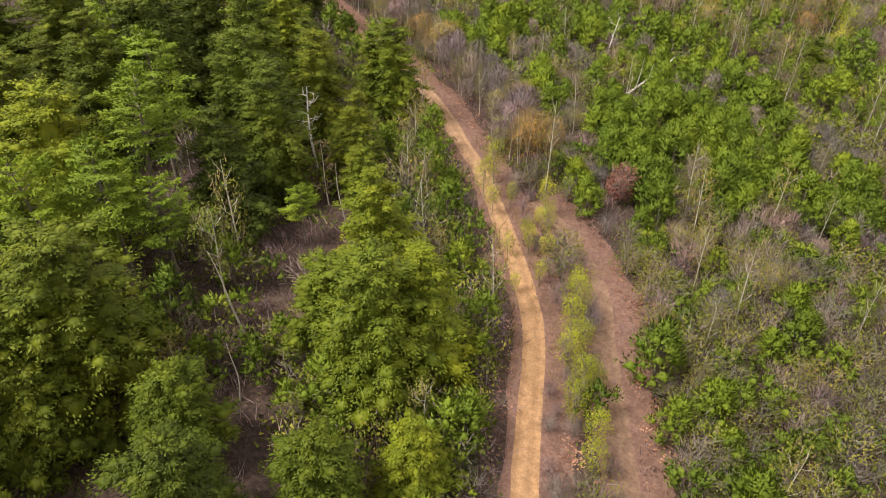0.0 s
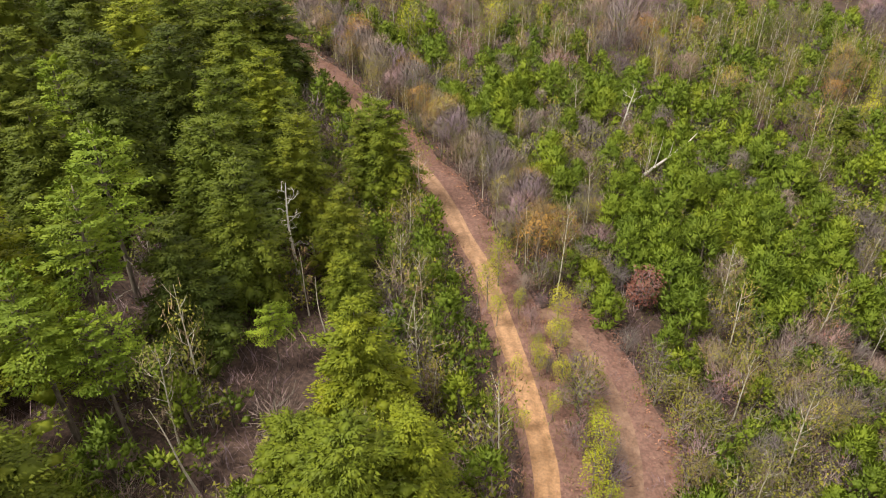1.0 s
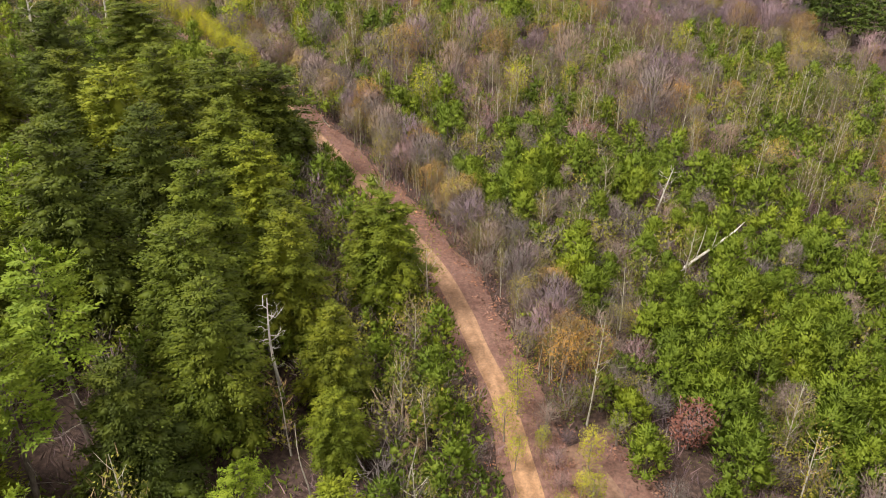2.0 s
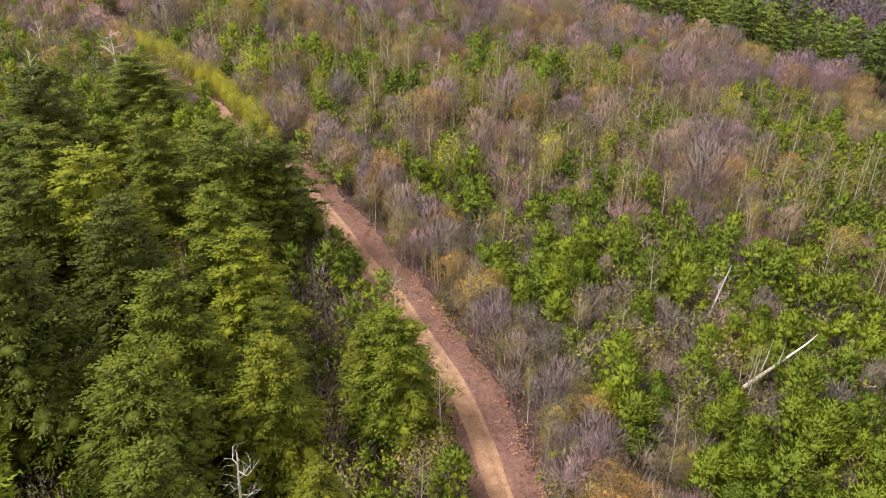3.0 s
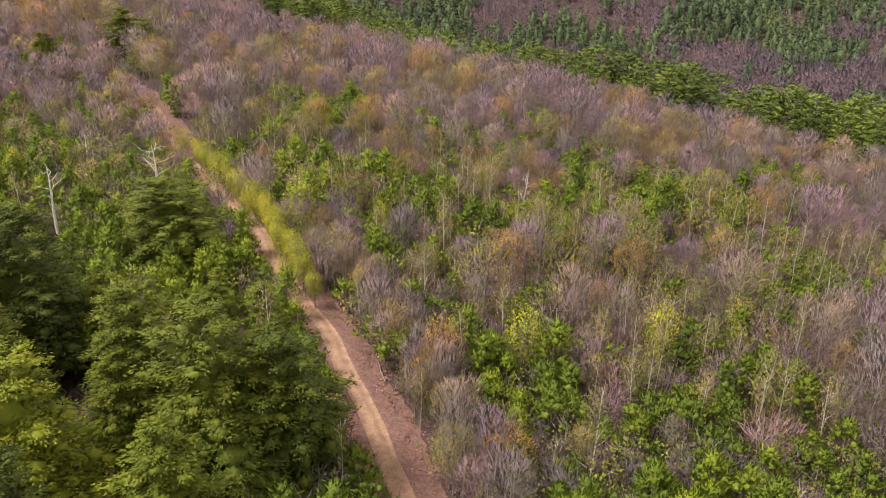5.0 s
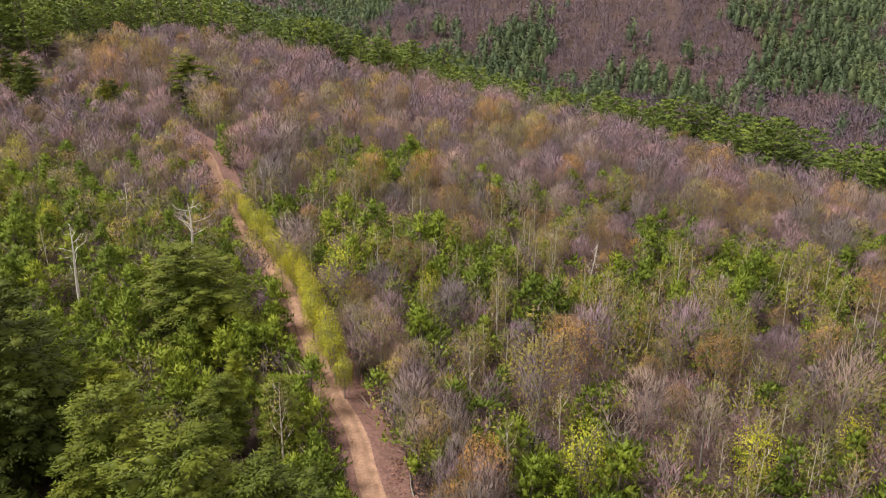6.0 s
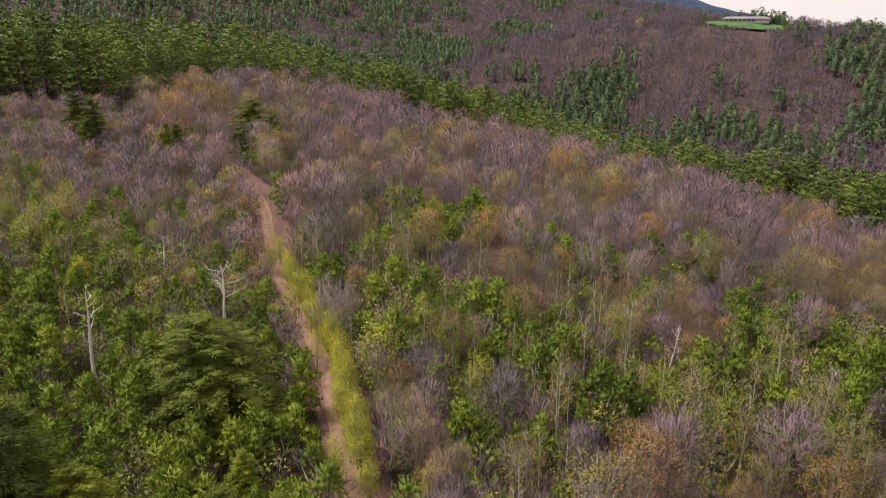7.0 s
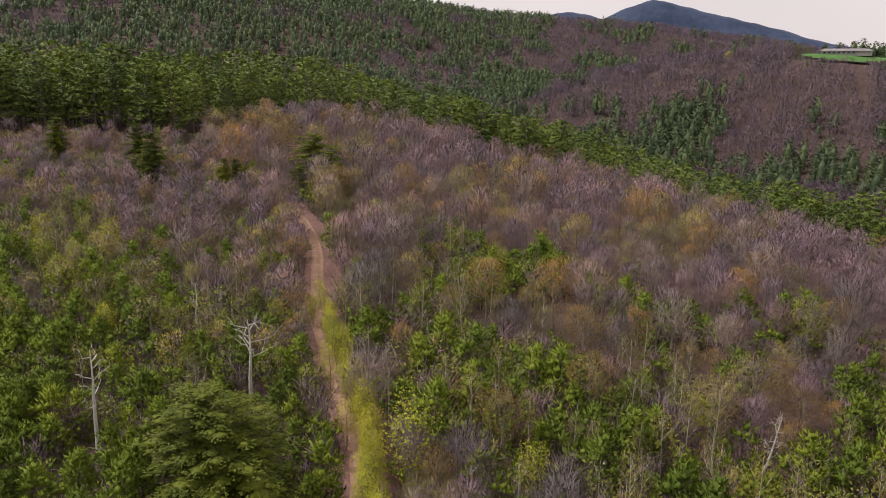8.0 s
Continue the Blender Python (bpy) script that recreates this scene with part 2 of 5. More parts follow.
def mesh_object(name, verts, faces, mats, parent=None, smooth_faces=False, index=None):
    me = bpy.data.meshes.new(name)
    me.from_pydata([tuple(v) for v in verts], [], [tuple(f) for f in faces])
    for m in mats:
        me.materials.append(m)
    if index is not None:
        me.polygons.foreach_set("material_index", np.asarray(index, dtype=np.int32))
    if smooth_faces:
        me.polygons.foreach_set("use_smooth", np.ones(len(me.polygons), dtype=bool))
    me.update()
    ob = new(name, me)
    if parent:
        ob.parent = parent
    return ob


def build_ground():
    xs = grid_lines(-5200, 5200, -104, 50, 1.1, 1.13)
    ys = grid_lines(-2500, 5600, 8, 150, 1.1, 1.12)
    verts, faces = [], []
    for y in ys:
        for x in xs:
            z = ground(x, y)
            if -104 < x < 45 and 0 < y < 190:
                d = min(max(-v, v - 1.9) for v in (beside(x, y)[0], beside(x, y, TRACK_LINE)[0]))
                z -= 0.2 * (1 - smooth(d, 0.7, 1.6))
            verts.append((x, y, z))
    n = len(xs)
    for j in range(len(ys) - 1):
        for i in range(n - 1):
            faces.append((j * n + i, j * n + i + 1, (j + 1) * n + i + 1, (j + 1) * n + i))
    ob = mesh_object("ground", verts, faces, [M_GROUND], smooth_faces=True)
    tagged(ob, "hillside woodland floor covered in reddish-brown leaf litter", "ground", kind="structure")


def build_track(name, line, half, depth, mat, label):
    """A dirt track: two worn wheel ruts with a low crown between them and ragged verges."""
    prof = [(-1.7, -0.5), (-1.02, -0.05), (-0.82, 0.0), (-0.62, -0.9), (-0.40, -1.0), (-0.2, -0.25), (0.0, 0.1), (0.2, -0.25), (0.40, -1.0), (0.62, -0.9), (0.82, 0.0), (1.02, -0.05), (1.9, -0.1), (3.3, -0.6)]
    pts = [Vector(p).to_3d() for p in line]
    verts, faces, slots = [], [], []
    for i, p in enumerate(pts):
        t = (pts[min(i + 1, len(pts) - 1)] - pts[max(i - 1, 0)]).normalized()
        side = Vector((t.y, -t.x, 0))
        for u, h in prof:
            edge = (0.14 if abs(u) < 1.2 else 0.9) * noise.noise((p.x * 0.33 + 7 * u, p.y * 0.33, 2.0)) if abs(u) > 0.8 else 0.08 * noise.noise((p.x * 0.4, p.y * 0.4, u))
            q = p + side * (half * u + edge)
            z = ground(q.x, q.y) + depth * h + 0.03 + 0.03 * noise.noise((q.x * 1.3, q.y * 1.3, 5.0))
            if abs(u) > 1.3:
                z -= 0.05
            verts.append((q.x, q.y, z))
    k = len(prof)
    for i in range(len(pts) - 1):
        for j in range(k - 1):
            faces.append((i * k + j, i * k + j + 1, (i + 1) * k + j + 1, (i + 1) * k + j))
            slots.append(1 if j in (0, 1, k - 4, k - 3, k - 2) else 0)
    ob = mesh_object(name, verts, faces, [mat, M_VERGE], smooth_faces=True, index=slots)
    tagged(ob, label, "dirt track", kind="structure")


build_ground()
build_track("trail", [p for p in TRAIL_LINE if p[1] > -20], 0.98, 0.09, M_TRAIL, "sandy orange-brown dirt trail with worn wheel ruts")
build_track("side_track", [p for p in TRACK_LINE if p[1] > -20], 1.0, 0.05, M_TRACK, "fainter reddish dirt track joining the sandy trail")

# ---- trees: arrays of small triangles ----
class Bits:
    """Triangles gathered for one mesh, with the normals of the leaf masses that they belong to."""

    def __init__(self):
        self.v, self.f, self.m, self.s, self.n = [], [], [], [], 0

    def add(self, verts, faces, normals=None, mat=0):
        verts, faces = np.asarray(verts, dtype=np.float64), np.asarray(faces, dtype=np.int64)
        self.v.append(verts)
        self.f.append(faces + self.n)
        self.m.append(np.full(len(faces), mat, dtype=np.int32))
        self.s.append(np.zeros((len(verts), 3)) if normals is None else normals)
        self.n += len(verts)

    def arrays(self):
        return np.concatenate(self.v), np.concatenate(self.f), np.concatenate(self.m), np.concatenate(self.s)


def fast_mesh(name, verts, tris, mats, index=None, normals=None, tone=None):
    me = bpy.data.meshes.new(name)
    me.vertices.add(len(verts))
    me.vertices.foreach_set("co", np.asarray(verts, dtype=np.float32).ravel())
    me.loops.add(len(tris) * 3)
    me.loops.foreach_set("vertex_index", np.asarray(tris, dtype=np.int32).ravel())
    me.polygons.add(len(tris))
    me.polygons.foreach_set("loop_start", np.arange(0, len(tris) * 3, 3, dtype=np.int32))
    for m in mats:
        me.materials.append(m)
    if index is not None:
        me.polygons.foreach_set("material_index", index)
    if tone is not None:
        me.attributes.new("tone", "FLOAT", "FACE").data.foreach_set("value", np.asarray(tone, dtype=np.float32))
    me.update(calc_edges=True)
    if normals is not None:
        me.normals_split_custom_set_from_vertices(normals)
    return me


def unit(a):
    return a / np.maximum(1e-9, np.linalg.norm(a, axis=-1, keepdims=True))


def blades(rng, at, way, length, width, jitter=0.4, face=None, soft=0.75):
    """One pointed blade at each place: way is where it points, face where its flat side and its leaf mass look."""
    n = len(at)
    way = unit(way + rng.normal(0, jitter, (n, 3)))
    face = unit(rng.normal(0, 1, (n, 3)) if face is None else face + rng.normal(0, 0.28, (n, 3)))
    side = unit(np.cross(way, face))
    L = (length * rng.uniform(0.7, 1.3, (n, 1)))
    W = (width * rng.uniform(0.7, 1.3, (n, 1)))
    v = np.stack([at - side * W / 2, at + side * W / 2, at + way * L], axis=1).reshape(-1, 3)
    normal = unit(soft * face + (1 - soft) * np.cross(side, way))
    return v, np.arange(3 * n).reshape(-1, 3), np.repeat(normal, 3, axis=0)


def tube(path, radii, sides=5):
    """A tapered limb along a path."""
    path = np.asarray(path, dtype=float)
    n = len(path)
    verts = []
    for i in range(n):
        t = path[min(i + 1, n - 1)] - path[max(i - 1, 0)]
        t = t / max(1e-9, np.linalg.norm(t))
        a = np.cross(t, (0.3, 0.9, 0.2))
        a = a / np.linalg.norm(a)
        b = np.cross(t, a)
        for k in range(sides):
            w = 2 * math.pi * k / sides
            verts.append(path[i] + radii[i] * (math.cos(w) * a + math.sin(w) * b))
    tris = []
    for i in range(n - 1):
        for k in range(sides):
            p, q = i * sides + k, i * sides + (k + 1) % sides
            tris += [(p, q, q + sides), (p, q + sides, p + sides)]
    return verts, tris, None


def stem(rng, H, r, lean=0.03, bend=0.25, n=7):
    """A slightly bent trunk path and its radii."""
    dx, dy = rng.normal(0, lean, 2)
    ph = rng.uniform(0, 6.28, 2)
    t = np.linspace(0, 1, n)
    p = np.stack([H * dx * t + bend * 0.5 * np.sin(3.1 * t + ph[0]) - bend * 0.5 * np.sin(ph[0]), H * dy * t + bend * 0.5 * np.sin(2.7 * t + ph[1]) - bend * 0.5 * np.sin(ph[1]), H * t - 0.25 * (t == 0)], axis=1)
    return p, r * (1 - t) ** 0.8 + 0.012 + 0.35 * r * (t == 0)


def along(path, t):
    k = t * (len(path) - 1)
    i = int(min(len(path) - 2, k))
    return path[i] + (path[i + 1] - path[i]) * (k - i)


def conifer(seed, H, R, low, leaf, count, lumps=0.35, full=0.75, droop=0.25, dead=10, layered=0.0, r=0.2):
    """A conifer: whorled limbs with flat drooping sprays of needles, an uneven outline and bare dead limbs low down."""
    rng = np.random.default_rng(seed)
    wood, crown = Bits(), Bits()
    path, rad = stem(rng, H, r)
    wood.add(*tube(path, rad, 7))
    nb = int(9 + H * (2.5 if not layered else 4.2))
    nb = min(nb, count // 4)
    per = max(4, count // nb)
    lump = rng.uniform(1 - lumps, 1 + lumps * 0.6, 9)
    for b in range(nb):
        t = low + (1 - low) * ((b + rng.uniform(0, 1)) / nb)
        if layered:
            t = low + (1 - low) * (round((t - low) / (1 - low) * 9) / 9 + rng.normal(0, 0.012)) * 0.99
            t = min(0.99, max(low, t))
        az = b * 2.399 + rng.normal(0, 0.35)
        u = (t - low) / (1 - low)
        prof = (1 - u) ** full * (0.55 + 0.45 * min(1, u * 4 + 0.35))
        L = R * prof * lump[int(az * 1.43) % 9] * rng.uniform(0.75, 1.15) + 0.25
        c = along(path, t)
        out = np.array([math.cos(az), math.sin(az), 0.0])
        rise = 0.55 * u + 0.05 - droop * (1 - u)
        end = c + out * L + np.array([0, 0, L * rise])
        mid = c + out * L * 0.5 + np.array([0, 0, L * (rise + 0.16) * 0.5])
        wood.add(*blades(rng, c[None], (end - c)[None], L, 0.07, 0.01))
        k = max(4, int(per * (0.35 + 1.4 * L / R)))
        s = (rng.uniform(0.0, 1.0, k) ** 0.6 * 0.75 + 0.25)[:, None]
        spine = (1 - s) ** 2 * c + 2 * s * (1 - s) * mid + s * s * end
        wide = rng.normal(0, 1, (k, 1)) * (0.08 + 0.26 * s * (1.12 - s)) * L
        perp = np.array([-out[1], out[0], 0.0])
        at = spine + perp * wide + np.array([0, 0, 1.0]) * (rng.normal(0, 0.07 if not layered else 0.05, (k, 1)) * (0.6 + L * 0.25) - 0.28 * np.abs(wide))
        way = out * 0.9 + perp * np.sign(wide) * 0.7 + np.array([0, 0, 0.12 - 0.35 * droop])
        crown.add(*blades(rng, at, way, leaf, leaf * 0.55, 0.4, np.array([0, 0, 0.75]) + out * (0.25 + 0.5 * u)))
    rings = [(along(path, low + (1 - low) * u), 0.5 * R * (1 - u) ** full * (0.55 + 0.45 * min(1, u * 4 + 0.35))) for u in (0.02, 0.2, 0.4, 0.6, 0.8, 0.95)]
    v, f = [], []
    for i, (c, q) in enumerate(rings):
        for k in range(8):
            a = 0.785 * k + 0.4 * i
            v.append(c + np.array([math.cos(a), math.sin(a), 0]) * q * rng.uniform(0.6, 1.2) + np.array([0, 0, rng.normal(0, 0.2)]))
    for i in range(5):
        for k in range(8):
            p, q = i * 8 + k, i * 8 + (k + 1) % 8
            f += [(p, q, q + 8), (p, q + 8, p + 8)]
    if not layered:
        crown.add(v, f)
    tip = along(path, 0.97) + rng.normal(0, 0.12, (14, 3))
    crown.add(*blades(rng, tip, np.tile((0, 0, 1.0), (14, 1)), leaf * 1.2, leaf * 0.4, 0.5))
    for b in range(dead):
        t = rng.uniform(0.06, low + 0.12)
        az = rng.uniform(0, 6.28)
        c = along(path, t)
        L = R * rng.uniform(0.4, 0.85)
        out = np.array([math.cos(az), math.sin(az), rng.uniform(-0.35, 0.1)])
        end = c + out * L
        wood.add(*tube([c, c + out * L * 0.5 + (0, 0, 0.08 * L), end], [0.028, 0.016, 0.004], 3), 1)
        k = 5
        s = rng.uniform(0.35, 1, (k, 1))
        wood.add(*blades(rng, c + (end - c) * s, np.tile(out, (k, 1)), 0.7, 0.02, 0.5), 1)
    return wood, crown


def hemlock(seed, H, R, low, leaf, full=0.7, whorls=12, dead=14):
    """A hemlock: whorls of boughs that rise from the trunk and droop at the tip, each one a flat fan of feathery sprays."""
    rng = np.random.default_rng(seed)
    wood, crown = Bits(), Bits()
    path, rad = stem(rng, H, 0.2)
    wood.add(*tube(path, rad, 7))
    up = np.array([0, 0, 1.0])

    def reach(u, az):
        lump = 1 + 0.38 * noise.noise((math.cos(az) * 1.3, math.sin(az) * 1.3, u * 3.5 + seed)) + 0.3 * noise.noise((math.cos(az) * 3.0, math.sin(az) * 3.0, u * 9 + seed))
        return (R * (1 - u) ** full * (0.62 + 0.38 * min(1, u * 4 + 0.35)) + 0.15) * lump

    v, f = [], []
    N, K = 8, 8
    for i in range(N):
        u = 0.86 * i / (N - 1)
        for k in range(K):
            az = 6.2832 * (k + 0.5 * (i % 2)) / K
            q = 0.36 * reach(u, az) * (1.0 - 0.9 * (i == N - 1))
            v.append(along(path, low + (1 - low) * u) + np.array([math.cos(az) * q, math.sin(az) * q, rng.normal(0, 0.15) - 0.25 * q]))
    for i in range(N - 1):
        for k in range(K):
            p, q = i * K + k, i * K + (k + 1) % K
            f += [(p, q, q + K), (p, q + K, p + K)]
    crown.add(v, f)
    for w in range(whorls):
        boughs = int(6 + 8 * (1 - w / whorls))
        for b in range(boughs):
            u = min(0.97, max(0.0, (w + 0.5 + rng.normal(0, 0.25)) / whorls))
            az = 6.2832 * (b + rng.normal(0, 0.22)) / boughs + w * 1.9
            L = reach(u, az) * rng.uniform(0.8, 1.12)
            out, perp = np.array([math.cos(az), math.sin(az), 0.0]), np.array([-math.sin(az), math.cos(az), 0.0])
            c = along(path, low + (1 - low) * u)
            rise, drop = 0.25 + 0.55 * u + rng.normal(0, 0.08), 0.5 - 0.2 * u
            wood.add(*blades(rng, c[None], (out + up * (rise - 0.4 * drop))[None], L * 0.85, 0.07, 0.01))
            for q in ((0.55, 0.78, 1.0) if L > 1.6 else (0.6, 1.0)):
                q *= rng.uniform(0.93, 1.05)
                size = (0.20 * L + 0.28) * rng.uniform(0.75, 1.2)
                p = c + out * L * q + up * L * (rise * q - drop * q * q) + perp * rng.normal(0, 0.13) * L * q - out * size * 0.6
                tilt = out + up * (rise - 1.6 * drop * q) * 0.8
                axes = np.stack([tilt * size * 1.15, perp * size * 0.95, up * size * 0.5])
                o = np.array([(1, 0, 0), (0, 1, 0), (-1, 0, 0), (0, -1, 0), (0, 0, 0.7), (0, 0, -0.5)]) * rng.uniform(0.5, 0.75, (6, 1))
                crown.add(o @ axes + p, [(0, 1, 4), (1, 2, 4), (2, 3, 4), (3, 0, 4), (1, 0, 5), (2, 1, 5), (3, 2, 5), (0, 3, 5)])
                k = int(12 + 62 * min(1.25, size) ** 1.3)
                d = unit(rng.normal(0, 1, (k, 3)) * np.array([1, 1, 0.75]) + np.array([0.25, 0, 0.3]))
                ray = unit(d[:, :1] * out + d[:, 1:2] * perp + 0.001)
                at = p + (d * rng.uniform(0.55, 1.0, (k, 1))) @ axes
                way = ray * 0.8 + out * 0.5 + up * (0.1 - 0.35 * rng.uniform(0, 1, (k, 1)))
                face = ray * 0.55 + up * (0.35 + 0.75 * d[:, 2:3]) + out * 0.25
                crown.add(*blades(rng, at, way, leaf, leaf * 0.55, 0.25, face, 0.8))
    tip = along(path, 0.97) + rng.normal(0, 0.1, (26, 3))
    crown.add(*blades(rng, tip, np.tile((0, 0, 1.0), (26, 1)), leaf * 1.3, leaf * 0.4, 0.5, rng.normal(0, 0.5, (26, 3)) + up * 0.7))
    for b in range(dead):
        t = rng.uniform(0.05, low + 0.06)
        a = rng.uniform(0, 6.28)
        c = along(path, t)
        L = R * rng.uniform(0.4, 0.8)
        o = np.array([math.cos(a), math.sin(a), rng.uniform(-0.35, 0.1)])
        wood.add(*tube([c, c + o * L * 0.5 + (0, 0, 0.08 * L), c + o * L], [0.028, 0.016, 0.004], 3), 1)
        s = rng.uniform(0.35, 1, (5, 1))
        wood.add(*blades(rng, c + o * L * s, np.tile(o, (5, 1)), 0.7, 0.02, 0.5), 1)
    return wood, crown


def clumped(seed, H, R, leaf, clumps, per, r=0.07, low=0.2, stems=1, up=0.5, top=0.8, slim=0.5, puff=0.26):
    """A young bushy pine or broad-leaved shrub: clumps of needles at the ends of rising limbs."""
    rng = np.random.default_rng(seed)
    wood, crown = Bits(), Bits()
    base = []
    for s in range(stems):
        p, rad = stem(rng, H * rng.uniform(0.8, 1.0), r, 0.05 if stems == 1 else 0.2, 0.2, 5)
        wood.add(*tube(p[::2], rad[::2], 5 if stems == 1 else 3))
        base.append(p)
    for c in range(clumps):
        p = base[c % stems]
        t = low + (1 - low) * (c + rng.uniform(0, 1)) / clumps
        az = c * 2.399 + rng.normal(0, 0.4)
        u = (t - low) / (1 - low)
        L = R * (1 - u) ** top * rng.uniform(0.45, 1.1) * (0.6 + 0.4 * min(1, 3 * u + 0.3))
        a = along(p, t)
        out = np.array([math.cos(az), math.sin(az), up * rng.uniform(0.5, 1.3)])
        end = a + out * L
        wood.add(*blades(rng, a[None], (end - a)[None], L, 0.05, 0.02))
        size = puff * R * rng.uniform(0.7, 1.3)
        o = np.array([(1, 0, 0), (0, 1, 0), (-1, 0, 0), (0, -1, 0), (0, 0, 0.9), (0, 0, -0.6)]) * rng.uniform(0.6, 0.95, (6, 1)) * size * 0.62 + end
        crown.add(o, [(0, 1, 4), (1, 2, 4), (2, 3, 4), (3, 0, 4), (1, 0, 5), (2, 1, 5), (3, 2, 5), (0, 3, 5)])
        d = unit(rng.normal(0, 1, (per, 3)) + np.array([0, 0, 0.35]) + out * 0.3)
        at = end + d * size * rng.uniform(0.45, 1.0, (per, 1)) * np.array([1.0, 1.0, 0.8])
        crown.add(*blades(rng, at, d * 0.4 + np.array([0, 0, 0.6]) + out * 0.4, leaf, leaf * slim, 0.35, d + out * 0.35 + np.array([0, 0, 0.3]), 0.85))
    return wood, crown


def bare(seed, H, R, limbs, twigs, buds, r=0.10, low=0.35, stems=1, twig=0.9, wide=0.03, bud=0.11, rise=0.9, thin=False, lift=0.9):
    """A leafless spring tree: trunk, forking limbs, a haze of fine twigs and, on some, small buds."""
    rng = np.random.default_rng(seed)
    wood, crown = Bits(), Bits()
    for s in range(stems):
        p, rad = stem(rng, H * rng.uniform(0.82, 1.0), r, 0.03 if stems == 1 else 0.10, 0.16, 6)
        wood.add(*(tube(p, rad, 5) if stems == 1 and not thin else tube(p[::2], rad[::2], 3)))
        for b in range(limbs):
            t = low + (0.95 - low) * (b + rng.uniform(0, 1)) / limbs
            az = b * 2.399 + rng.normal(0, 0.5) + s
            u = (t - low) / (1 - low)
            L = R * (0.55 + 0.9 * u * (1 - u) * 2) * rng.uniform(0.7, 1.15) * (1 - 0.45 * u)
            a = along(p, t)
            out = np.array([math.cos(az), math.sin(az), rise * rng.uniform(0.6, 1.3)])
            m = a + out * L * 0.5 * np.array([1.05, 1.05, 0.93])
            e = a + out * L + np.array([0, 0, 0.1 * L])
            e[2] = min(e[2], H * 1.02)
            wood.add(*tube([a, m, e], [0.012 + 0.25 * r * (1 - u), 0.013, 0.005], 3)) if stems == 1 and not thin else wood.add(*blades(rng, a[None], (e - a)[None], L, 0.05, 0.02))
            for f in range(2):
                az2 = az + rng.choice([-1, 1]) * rng.uniform(0.4, 1.1)
                e2 = m + np.array([math.cos(az2), math.sin(az2), rise * rng.uniform(0.7, 1.5)]) * L * rng.uniform(0.35, 0.6)
                e2[2] = min(e2[2], H * 1.02)
                wood.add(*blades(rng, m[None], (e2 - m)[None], np.linalg.norm(e2 - m), 0.025, 0.02))
    dome = stems == 1 and R > 1.8
    mid = H * (0.62 if dome else 0.60 if stems == 1 else 0.55)
    span = np.array([R, R, H * (0.36 if dome else 0.40 if stems == 1 else 0.45)])

    def shell(n, inner):
        d = unit(rng.normal(0, 1, (n, 3)) + np.array([0, 0, 0.6 if dome else 0.25]))
        lump = np.array([1 + 0.5 * noise.noise((q[0] * 1.6, q[1] * 1.6, q[2] * 1.6 + seed)) for q in d])
        q = (inner + (1 - inner) * rng.uniform(0, 1, n) ** 0.6) * lump
        return d, np.array([0, 0, mid]) + d * q[:, None] * span

    d, at = shell(twigs, 0.55 if dome else 0.35)
    fan = unit(at - np.array([0, 0, H * 0.22]))
    crown.add(*blades(rng, at - fan * twig * 0.5, fan + np.array([0, 0, 0.35 if lift < 0.5 or dome else 0.7]), twig, wide, 0.48, d + np.array([0, 0, 0.4]), 0.65))
    if buds:
        d, at = shell(buds, 0.62 if dome else 0.45)
        crown.add(*blades(rng, at, rng.normal(0, 1, (buds, 3)), bud, bud * 0.8, 0.3, d + np.array([0, 0, 0.5]), 0.85), 1)
    return wood, crown


